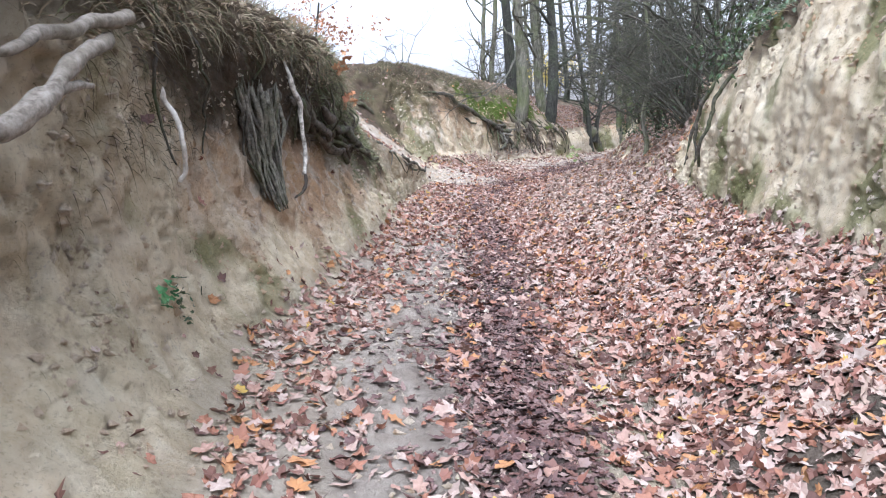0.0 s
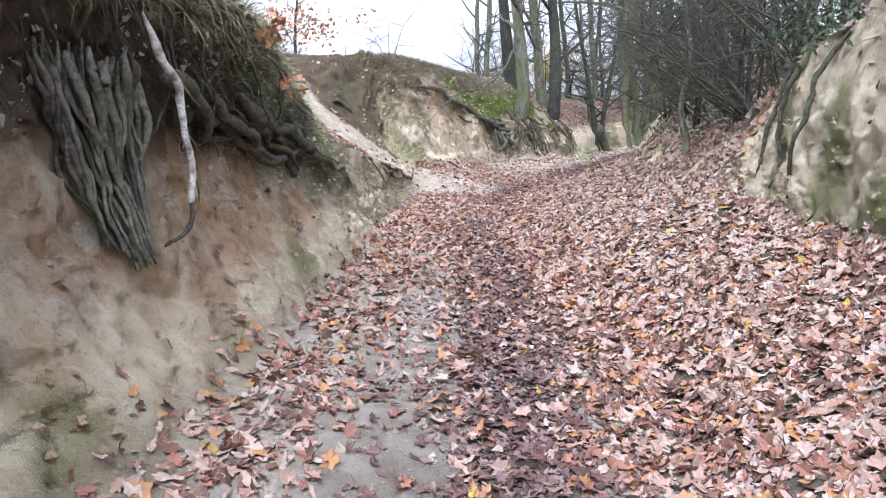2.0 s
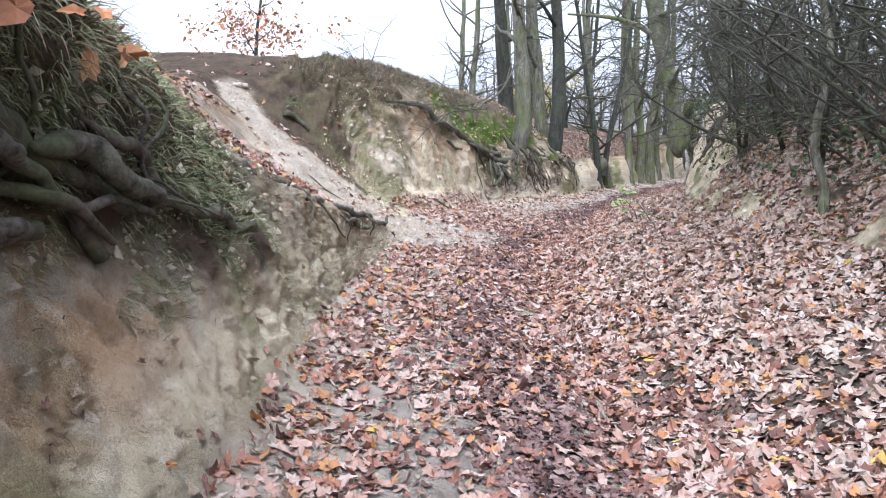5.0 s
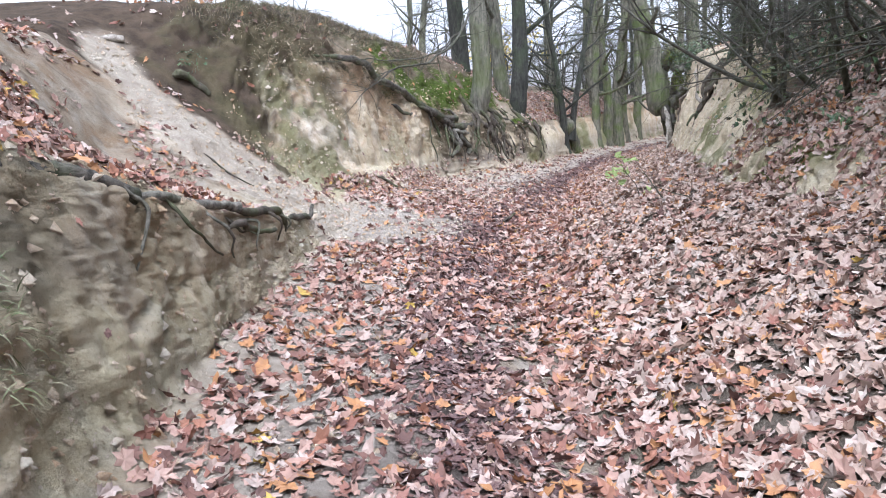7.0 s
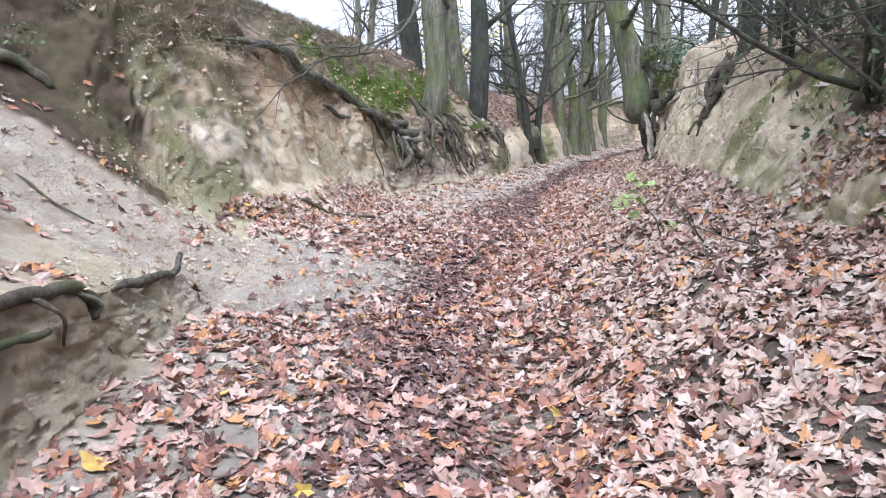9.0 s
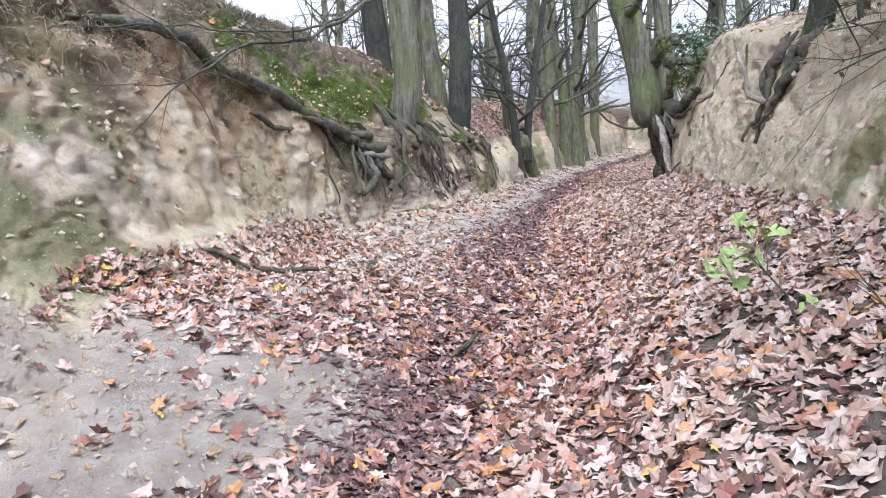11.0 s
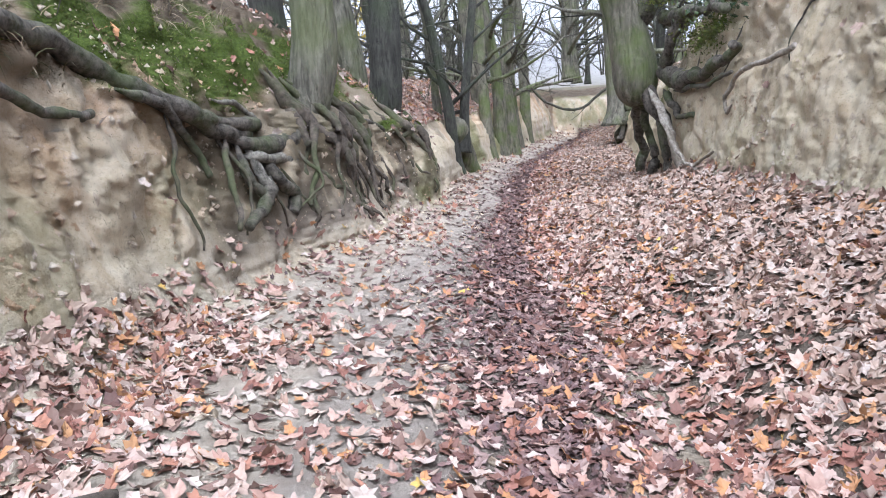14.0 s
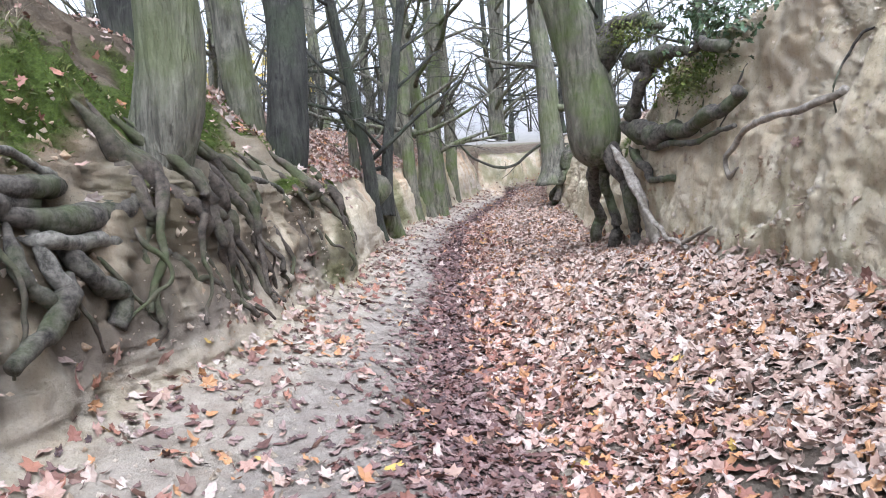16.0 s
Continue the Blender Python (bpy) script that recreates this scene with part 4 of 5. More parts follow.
# bare woods beyond and above
far = [tree((0, 0, -0.3), (0.3, 0.2, 10.5), 0.2, BARK_GREY, "bare grey woodland tree above the lane", 40, limbs=13, first=0.18, reach=3.2, sides=12),
       tree((0, 0, -0.3), (-0.5, 0.3, 9.5), 0.15, BARK_DARK, "thin dark bare woodland tree above the lane", 41, limbs=13, first=0.15, reach=2.8, sides=10)]
spots = [(5.5, 39), (14, 50), (8.8, 41.5), (6.6, 37.5), (11.4, 44.5), (9.8, 46), (3.2, 43), (17, 53), (20, 50), (23, 54), (3, 47), (19.5, 44.5), (17, 39.5), (15.5, 33.5), (13.5, 28.5),
         (12.5, 24), (13.5, 19.5), (11.5, 16.5), (15, 42), (10.5, 21), (21, 60), (14, 62), (7, 55), (17.8, 47), (19, 41), (14.6, 36), (16.8, 44.8), (18, 57), (24, 48)]
r = random.Random(9)
for k, (x, y) in enumerate(spots):
    z = 2.4 if y > 30 else 2.6
    m = pose(x, y, z, 0, 0, r.uniform(0, 360))
    if k < 2:
        far[k].matrix_basis = m
    else:
        tagged(copy_thing(far[k % 2], m), group="woodland trees")
for ob in far:
    tagged(ob, group="woodland trees")


def leafy(name, places, size, material, label, category, seed, kind="stuff"):
    g = np.random.default_rng(seed)
    p = np.asarray(places, float)
    n = g.normal(0, 1, p.shape) + (0, 0, 0.6)
    n /= np.linalg.norm(n, axis=1)[:, None]
    v, f = leaf_field(p, n, g.uniform(0.7, 1.2, len(p)) * size, g, 0.3, 0.0)
    return fast_mesh(name, v, f, material, False)


# a young oak that keeps its brown leaves, and a yellow bush, both far off
def leafy_tree(base, tip, radius, material, label, seed, count, size, reach):
    ob = tree(base, tip, radius, BARK_DARK, label, seed, limbs=9, first=0.25, reach=reach, sides=10)
    g = np.random.default_rng(seed)
    mid = np.array(base) * 0.25 + np.array(tip) * 0.75
    c = g.normal(0, 1, (26, 3)) * (reach * 0.6, reach * 0.6, reach * 0.45) + mid
    p = c[g.integers(0, 26, count)] + g.normal(0, reach * 0.17, (count, 3))
    tagged(piece("foliage", leafy("foliage", p, size, material, "", "", seed), ob), kind="stuff")
    return ob


leafy_tree((-5.6, 34, 2.9), (-5.4, 34.5, 7.2), 0.10, OAK_LEAF, "young oak still holding russet leaves above the bank", 51, 700, 0.16, 1.6)
leafy_tree((6.8, 43, 2.4), (6.8, 43, 4.6), 0.06, YELLOW_LEAF, "bush with yellow autumn leaves beyond the trees", 52, 900, 0.16, 1.5)


# ---- thickets on the right bank ----
def thicket(place, height, n, lean, seed, label, radius=0.02):
    """A bush of crooked bare stems and a tangle of twigs."""
    r = random.Random(seed)
    ob = thing("bush", label, "bush", "bare thicket on the bank", at=place)
    twigs = Tubes()
    for k in range(n):
        st = Tubes()
        start = np.array(place) + (r.uniform(-0.35, 0.35), r.uniform(-0.6, 0.6), -0.15)
        way = np.array([lean[0] + r.gauss(0, 0.35), lean[1] + r.gauss(0, 0.4), lean[2] + r.gauss(0, 0.15)])
        pts = grow(st, start, way, height * r.uniform(0.7, 1.15), radius * r.uniform(0.8, 1.9), 0, r, 6, bends=0.3)
        piece("stem", st.mesh("stem", TWIG), ob)
        for q in range(6):
            j = r.randrange(1, len(pts))
            w = np.array([r.gauss(lean[0], 0.8), r.gauss(0, 0.8), r.gauss(0.1, 0.6)])
            grow(twigs, pts[j], w, height * r.uniform(0.25, 0.55), 0.013, 2, r, 3, 0.55, 4, 0.03, 0.3)
    tagged(piece("brushwood", twigs.mesh("brushwood", TWIG), ob), kind="stuff")
    return ob


BUSH = "dark tangled leafless thicket leaning over the lane"
for k, (y, u, h, n) in enumerate(((10.6, TOPR + 0.3, 1.7, 4), (12.0, TOPR + 0.1, 2.2, 5), (13.4, TOPR + 0.25, 2.6, 6), (14.8, TOPR + 0.35, 2.8, 6), (16.2, TOPR + 0.2, 2.6, 6),
                                  (17.6, TOPR + 0.3, 2.4, 5), (19.2, TOPR + 0.4, 2.4, 5), (20.8, TOPR + 0.5, 2.2, 4), (15.4, TOPR + 0.75, 3.4, 6), (12.8, TOPR + 0.8, 3.2, 6), (18.6, TOPR + 0.8, 3.2, 6), (10.8, TOPR + 0.9, 2.8, 5), (21.5, TOPR + 0.9, 3.0, 5))):
    bush = thicket(tuple(bank(y, u)), h, n, (-0.35, 0.1, 0.75), 60 + k, BUSH)
for k, (x, y, turn) in enumerate(((-1.0, 30, 30), (1.5, 31.5, 200), (7.6, 37.2, 60), (9.4, 39.4, 150), (11.8, 41.6, 240), (13.2, 44.2, 330), (3.2, 33.5, 90), (4.5, 36.5, 10), (6.5, 39.5, 140), (9, 43, 300), (12.5, 46.5, 60), (16, 50.5, 220), (20, 51, 120),
                                  (18.5, 42, 20), (16.5, 38, 160), (14.8, 34.5, 250), (12.6, 30.5, 70), (11.5, 27, 180), (9.8, 19.5, 40), (8.6, 16.4, 260), (7.8, 12.6, 320), (5.2, 34.6, 80), (8.3, 38.8, 190), (11.2, 42.2, 15), (14.5, 46, 110), (18, 47.5, 280), (17.6, 43.4, 340), (22, 46, 50))):
    copy_thing(bush, pose(x, y, 2.3, 0, 0, turn))

for x, y, z, turn in ((4.6, 14.2, 1.35, 15), (4.9, 16.6, 1.5, -20), (4.5, 12.4, 1.3, 10), (5.7, 18.7, 2.0, -10), (4.3, 10.6, 1.7, 25), (5.4, 15.4, 1.7, 0)):
    copy_thing(bush, pose(x, y, z, 0, 0, turn))


r = random.Random(77)
for k in range(12):
    y = 11.0 + 0.9 * k
    p0 = bank(y, TOPR + r.uniform(0.1, 0.5), -0.1)
    q = r.uniform(0.8, 1.3)
    bough([p0, p0 + np.array([-0.15, -0.1, 0.9]) * q, p0 + np.array([-0.7, -0.4, 1.6]) * q, p0 + np.array([-1.5, -0.8 + r.gauss(0, 0.3), 1.7]) * q, p0 + np.array([-2.0, -1.1, 1.3]) * q],
          r.uniform(0.03, 0.05), 0.008, 12, 0.9, 700 + k, "dark crooked bare branch arching out of the thicket")
st = Tubes()
st.add(wander(curve_through([(3.72, 13.2, 0.55), (3.85, 13.3, 1.0), (3.78, 13.45, 1.5), (3.95, 13.6, 2.4), (3.9, 13.9, 3.6)], 30), 0.05, 1.5, 5), np.linspace(0.055, 0.025, 30), 9, 0.15, 5)
tagged(new("sapling", st.mesh("sapling", BARK_GREY)), "slim pale grey sapling stem at the foot of the thicket", "sapling")


# ---- ivy and small green plants ----
def ivy(place, n, spread, seed, label, size=0.07, material=None, name="ivy"):
    g = np.random.default_rng(seed)
    p = np.array(place) + g.normal(0, 1, (n, 3)) * spread
    ob = tagged(new(name, leafy(name, p, size, material or IVY_LEAF, "", "", seed)), label, name, kind="stuff")
    return ob


ivy(bank(8.3, TOPR + 0.05, 0.1), 420, (0.22, 0.7, 0.16), 71, "evergreen ivy hanging over the edge of the pale bank")
ivy(bank(9.6, TOPR + 0.1, 0.05), 300, (0.25, 0.7, 0.2), 72, "evergreen ivy over the edge of the bank")
ivy(bank(25.6, TOPR - 0.06, 0.1), 300, (0.14, 0.42, 0.16), 73, "dark green ivy trailing over the bank edge")
ivy(bank(19.6, SHL + 0.15, 0.06), 60, (0.14, 0.12, 0.1), 74, "small ivy clump beside the side path", 0.05)
ivy(bank(3.95, MIDL + 0.44, 0.08), 16, (0.03, 0.05, 0.04), 75, "small green seedling on the earth bank", 0.06, SEEDLING_LEAF)
ivy(bank(4.1, MIDL + 0.55, 0.05), 22, (0.03, 0.06, 0.06), 77, "trailing green plant on the earth bank", 0.045, IVY_LEAF)
ivy((-1.08, 8.4, 2.15), 16, (0.06, 0.22, 0.08), 78, "russet oak leaves on a shoot at the bank edge", 0.10, OAK_LEAF)
ivy((-1.15, 9.6, 1.85), 6, (0.05, 0.3, 0.12), 79, "russet oak leaves caught in the grass of the bank", 0.11, OAK_LEAF)
ivy(bank(15.4, TOPR - 0.1, 0.05), 120, (0.2, 0.9, 0.1), 76, "green ground ivy under the thicket", 0.06)
for k, (y, u) in enumerate(((13.0, TOPR), (14.6, TOPR + 0.1), (16.4, TOPR + 0.1), (18.2, TOPR + 0.15), (19.8, TOPR + 0.2))):
    ivy(bank(y, u, 0.35), 260, (0.3, 0.7, 0.3), 85 + k, "dark green bramble leaves low in the bare thicket", 0.05)
ivy((8.2, 27.5, 2.66), 900, (0.11, 0.26, 0.10), 93, "bright green moss on the buttress of the leaning tree", 0.035, MOSS, "moss")
ivy((7.85, 26.2, 1.98), 700, (0.05, 0.22, 0.13), 94, "bright green moss on the bank under an arched root", 0.035, MOSS, "moss")
ivy((8.05, 26.0, 2.6), 240, (0.22, 0.35, 0.14), 92, "dark green ivy draped over the bank edge beside the leaning tree", 0.075)


def seedling(base, height, leaves, size, material, label, seed, lean=(0, 0, 1)):
    r = random.Random(seed)
    ob = thing("sapling", label, "sapling", at=base)
    tb, tips = Tubes(), []
    grow(tb, np.array(base) - (0, 0, 0.05), lean, height, 0.009, 1, r, 5, 0.6, 6, 0, 0.3, tips)
    piece("stem", tb.mesh("stem", TWIG), ob)
    g = np.random.default_rng(seed)
    for k in range(leaves):
        t = tips[k % len(tips)] + g.normal(0, 0.05, 3)
        n = np.array([[g.normal(0, 0.5), g.normal(-0.4, 0.5), 0.8]])
        v, f = leaf_field(t[None], n / np.linalg.norm(n), np.array([size * g.uniform(0.8, 1.2)]), g, 0.2, 0)
        piece("leaf", fast_mesh("leaf", v, f, material, False), ob)
    return ob


seedling((3.5, 17.62, 0.27), 0.5, 30, 0.11, FRESH_LEAF, "young sapling with pale green leaves among the leaf litter", 81, (0.1, 0.3, 1))
seedling((3.7, 16.35, 0.4), 0.75, 0, 0.1, FRESH_LEAF, "bare twiggy seedling in the leaf litter", 82, (-0.7, 0.3, 0.8))
seedling((3.5, 16.9, 0.38), 0.5, 0, 0.1, FRESH_LEAF, "bare twiggy seedling in the leaf litter", 83, (-0.5, 0.1, 0.9))

# ---- roots bared along the left bank ----
OLD = "thick bleached old root jutting from the earth bank"
root([(-1.5, 2.3, 1.72), (-1.47, 2.54, 1.79), (-1.46, 2.9, 1.92), (-1.47, 3.25, 1.99), (-1.52, 3.6, 2.04)], 0.02, 0.036, ROOT_PALE, OLD, 101, 0.04, sides=12)
root([(-1.45, 2.2, 1.5), (-1.42, 2.4, 1.56), (-1.41, 2.64, 1.69), (-1.41, 2.96, 1.83), (-1.46, 3.3, 1.95)], 0.042, 0.032, ROOT_PALE, OLD, 102, 0.04, sides=12)
root([(-1.44, 2.5, 1.6), (-1.4, 2.75, 1.66), (-1.4, 2.95, 1.68)], 0.035, 0.012, ROOT_PALE, OLD, 100, 0.03)
root([(-1.52, 4.05, 1.75), (-1.5, 4.08, 1.67), (-1.47, 4.07, 1.48), (-1.47, 4.15, 1.3), (-1.52, 4.18, 1.22)], 0.017, 0.012, ROOT_WHITE, "pale thin root hanging down the earth bank", 103, 0.06)
root([(-1.38, 6.66, 2.1), (-1.32, 6.7, 1.92), (-1.29, 6.86, 1.72), (-1.29, 6.87, 1.5), (-1.29, 6.91, 1.26), (-1.29, 6.85, 1.06)], 0.024, 0.02, BIRCH, "white birch-like root hanging free from the overhang", 104, 0.035)
root([(-1.29, 6.85, 1.08), (-1.29, 6.72, 0.93), (-1.31, 6.47, 0.88)], 0.02, 0.009, ROOT_DARK, "dark curled tip of a hanging root", 105, 0.02)
for k, (a, b, c) in enumerate((((-1.31, 6.82, 1.78), (-1.3, 7.05, 1.68), (-1.33, 7.25, 1.62)), ((-1.3, 6.88, 1.5), (-1.3, 7.02, 1.42), (-1.32, 7.15, 1.36)), ((-1.3, 6.9, 1.3), (-1.3, 7.0, 1.18), (-1.34, 7.12, 1.05)))):
    root([a, b, c], 0.009, 0.004, ROOT_PALE, "thin pale side root", 106 + k, 0.02, sides=6)
for k in range(40):
    f = k / 39
    r = random.Random(110 + k)
    out = 0.04 + 0.08 * math.sin(math.pi * f)
    root([bank(6.0 + 0.75 * f, TOPL + 0.6 + r.uniform(-0.08, 0.05), out - 0.03), bank(6.12 + 0.6 * f + r.uniform(-0.05, 0.05), TOPL + 0.85, out + r.uniform(-0.02, 0.03)), bank(6.2 + 0.48 * f + r.uniform(-0.05, 0.05), MIDL + 0.12, out + r.uniform(-0.02, 0.03)), bank(6.34 + 0.26 * f, MIDL + 0.3 + 0.16 * math.sin(math.pi * f), out * 0.7)],
         r.uniform(0.012, 0.03), r.uniform(0.006, 0.012), ROOT_GREY if k % 4 else ROOT, "grey fibrous root strand in a bundle on the bank", 510 + k, 0.06, sides=7)
for k in range(11):
    r = random.Random(130 + k)
    y0 = 6.9 + 0.28 * k
    root(run(y0, y0 + r.uniform(0.8, 1.9), TOPL + r.uniform(0.45, 0.9), MIDL + r.uniform(-0.15, 0.1), r.uniform(0.02, 0.16), 5), r.uniform(0.03, 0.075), r.uniform(0.012, 0.04), ROOT_DARK if k % 3 else ROOT,
         "dark gnarled root lying along the undercut bank", 130 + k, 0.08)
for k in range(12):
    r = random.Random(150 + k)
    y0 = r.uniform(3.4, 10.2)
    root([bank(y0, TOPL + 0.12, 0.02), bank(y0 + 0.1, TOPL + 0.35, 0.1), bank(y0 + r.uniform(0, 0.4), TOPL + 0.7, r.uniform(0.05, 0.2)), bank(y0 + r.uniform(-0.2, 0.5), MIDL, r.uniform(0.03, 0.2))], 0.016, 0.006, ROOT,
         "thin root dangling out of the dark topsoil", 150 + k, 0.07, sides=6)
root([(-1.45, 12.0, 1.42), (-1.28, 12.45, 1.3), (-1.1, 12.95, 1.17), (-0.95, 13.35, 1.03)], 0.06, 0.045, ROOT, "mossy root edging the side path", 171, 0.03)
root([(-1.0, 13.25, 1.06), (-0.82, 13.85, 0.93), (-0.7, 14.35, 0.84), (-0.66, 14.55, 0.8)], 0.026, 0.034, ROOT_GREY, "weathered root along the lip of the side path", 172, 0.03)
root([(-0.68, 14.5, 0.8), (-0.6, 15.05, 0.72), (-0.53, 15.6, 0.64), (-0.5, 15.8, 0.55), (-0.52, 15.82, 0.45)], 0.03, 0.04, ROOT_DARK, "dark root bending over the lip of the side path", 175, 0.03)
root([(-0.5, 16.2, 0.5), (-0.42, 16.7, 0.45), (-0.36, 17.2, 0.4), (-0.34, 17.4, 0.5)], 0.035, 0.02, ROOT, "weathered root stub across the lip of the side path", 176, 0.03)
for k in range(7):
    r = random.Random(176 + k)
    y0 = 13.2 + 0.4 * k
    root([bank(y0, TOPL + 0.05, 0.03), bank(y0 + 0.1, TOPL + 0.3, 0.07), bank(y0 + r.uniform(-0.1, 0.4), TOPL + r.uniform(0.5, 0.9), 0.04)], 0.016, 0.006, ROOT_DARK if k % 2 else ROOT_GREY, "thin root hanging from the lip of the bank", 280 + k, 0.04, sides=6)
root([(-3.25, 19.35, 2.56), (-3.0, 19.45, 2.58), (-2.75, 19.5, 2.58)], 0.05, 0.045, ROOT_PALE, "pale log set as a step in the side path", 177, 0.01, "log_step", 9)
root([bank(19.3, SHL + 0.1, 0.05), bank(19.45, SHL + 0.25, 0.05), bank(19.5, SHL + 0.45, 0.04)], 0.06, 0.04, ROOT_DARK, "short dark root beside the side path", 173)
root(run(14.3, 15.2, TOPL + 0.3, TOPL + 0.5, 0.04), 0.03, 0.015, ROOT_DARK, "short root stub on the low bank", 174)

# the long root over the sand cut and the knot of roots beside the first trunk
root([bank(21.0, TOPL - 0.05, 0.05), bank(21.6, TOPL, 0.1), bank(22.2, TOPL + 0.06, 0.1), bank(22.9, TOPL + 0.06, 0.1), bank(23.6, TOPL + 0.1, 0.1), bank(24.4, TOPL + 0.2, 0.1), bank(24.9, TOPL + 0.35, 0.1)], 0.055, 0.075, ROOT, "long thick root running along the top of the sand cut", 181)
root([bank(22.6, TOPL + 0.3, 0.06), bank(23.0, TOPL + 0.35, 0.08), bank(23.4, TOPL + 0.3, 0.02)], 0.035, 0.03, ROOT, "short root stub in the sandy bank", 182)
KNOT = "gnarled twisting root in a knot of bare roots"
knot = [([(1.94, 24.5, 1.55), (2.11, 24.83, 1.5), (2.23, 24.99, 1.45), (2.41, 25.28, 1.42)], 0.022, 0.028, ROOT_GREY),
        ([(1.8, 24.2, 1.42), (1.93, 24.47, 1.37), (2.08, 24.7, 1.33), (2.26, 24.99, 1.33), (2.35, 25.3, 1.3)], 0.06, 0.06, ROOT),
        ([(2.0, 24.75, 1.3), (2.14, 24.74, 1.22), (2.33, 24.96, 1.15), (2.58, 25.36, 1.18), (2.75, 25.78, 1.34)], 0.06, 0.1, ROOT),
        ([(2.1, 24.75, 1.1), (2.26, 24.8, 1.06), (2.5, 25.17, 1.02), (2.72, 25.5, 1.0), (2.83, 25.6, 0.85), (2.73, 25.48, 0.74)], 0.045, 0.05, ROOT_GREY),
        ([(2.08, 24.7, 1.2), (2.13, 24.58, 0.98), (2.23, 24.64, 0.82), (2.31, 24.78, 0.73), (2.3, 24.95, 0.7)], 0.045, 0.04, ROOT),
        ([(2.15, 24.8, 1.2), (2.22, 24.7, 0.97), (2.3, 24.75, 0.81), (2.28, 24.72, 0.7)], 0.04, 0.04, ROOT_GREY),
        ([(2.32, 24.8, 0.9), (2.24, 24.65, 0.76), (2.2, 24.54, 0.66), (2.1, 24.3, 0.56)], 0.075, 0.04, ROOT),
        ([(2.25, 24.95, 1.05), (2.35, 24.9, 0.94), (2.45, 24.98, 0.8), (2.56, 25.1, 0.71), (2.52, 25.0, 0.55)], 0.05, 0.06, ROOT),
        ([(2.75, 25.25, 0.32), (2.95, 25.55, 0.28), (3.2, 25.9, 0.22)], 0.025, 0.016, ROOT_GREY),
        ([(3.3, 26.6, 1.3), (3.5, 26.9, 1.3), (3.85, 27.36, 1.24), (4.15, 27.75, 1.08), (4.15, 27.6, 0.75)], 0.03, 0.035, ROOT),
        ([(3.35, 26.5, 1.03), (3.65, 26.95, 0.92), (3.58, 26.6, 0.66), (3.76, 26.9, 0.58), (3.9, 27.1, 0.45)], 0.035, 0.025, ROOT_GREY),
        ([(1.35, 23.6, 1.62), (1.6, 24.0, 1.5), (1.75, 24.3, 1.2), (1.85, 24.35, 0.95)], 0.04, 0.025, ROOT),
        ([(2.3, 25.2, 1.35), (2.5, 25.35, 1.05), (2.6, 25.4, 0.75), (2.72, 25.45, 0.5)], 0.04, 0.03, ROOT_DARK),
        ([(2.0, 24.6, 1.25), (1.98, 24.3, 1.0), (2.02, 24.15, 0.78), (1.98, 24.0, 0.6)], 0.03, 0.018, ROOT_DARK)]
for k, (pts, r0, r1, bark) in enumerate(knot):
    root(pts, r0, r1, bark, KNOT, 190 + k, 0.035, sides=12)
for k in range(9):
    r = random.Random(220 + k)
    y0 = r.uniform(23.9, 26.8)
    root([bank(y0, TOPL + r.uniform(0.2, 0.5), 0.02), bank(y0 + r.uniform(-0.2, 0.2), TOPL + 0.8, r.uniform(0.06, 0.14)), bank(y0 + r.uniform(-0.25, 0.25), MIDL + r.uniform(0.1, 0.3), 0.04)], 0.02, 0.009, ROOT_DARK, "thin rootlet in a knot of bare roots", 220 + k, 0.06, sides=7)

# roots and a pale forked branch on the right bank
root([(7.34, 25.1, 1.12), (7.42, 25.25, 1.05), (7.44, 25.3, 1.22), (7.28, 24.9, 1.46), (7.1, 24.41, 1.5), (6.98, 23.95, 1.62)], 0.02, 0.028, ROOT_PALE, "thin pale root on the sandy bank", 231)
root([(6.77, 23.1, 2.07), (6.6, 22.75, 1.95), (6.53, 22.52, 1.85), (6.48, 22.42, 1.6), (6.38, 22.2, 1.5), (6.2, 21.75, 1.45)], 0.018, 0.032, ROOT_PALE, "pale forked branch on the sandy bank", 232, 0.03)
root([(6.53, 22.52, 1.85), (6.5, 22.46, 1.97), (6.46, 22.38, 2.1)], 0.02, 0.01, ROOT_PALE, "pale side shoot of a forked branch", 233, 0.02)
legs = [(down(21.25 + 0.22 * k, TOPR + 0.05, MIDR - 0.1 - 0.2 * (k % 2), 0.25 - 0.12 * k, 0.05), 0.06 - 0.008 * (k % 3), 0.018) for k in range(5)]
tree(tuple(bank(21.7, TOPR + 0.1) + np.array([0, 0, 0.1])), tuple(bank(21.7, TOPR + 0.1) + np.array([0.3, -0.2, 5.0])), 0.15, BARK_DARK, "dark crooked tree on the bank edge with roots down the sand", 13, limbs=5, first=0.35, reach=1.8, legs=legs, sides=14, root_bark=ROOT_DARK)
for k in range(4):
    r = random.Random(240 + k)
    y0 = r.uniform(22.5, 26.5)
    root([bank(y0, TOPR - 0.3, -0.01), bank(y0 + 0.2, TOPR - 0.5, 0.02), bank(y0 + r.uniform(0, 0.4), MIDR + 0.1, 0.005)], 0.012, 0.006, ROOT, "thin rootlet on the sandy bank", 240 + k, 0.05, sides=6)
for k in range(3):
    y0 = 8.9 + 0.5 * k
    root(down(y0, TOPR - 0.1, FOOTR + 0.25, 0.3, 0.04, 5), 0.03, 0.014, ROOT, "thin brown root running down the pale bank", 250 + k, 0.06)

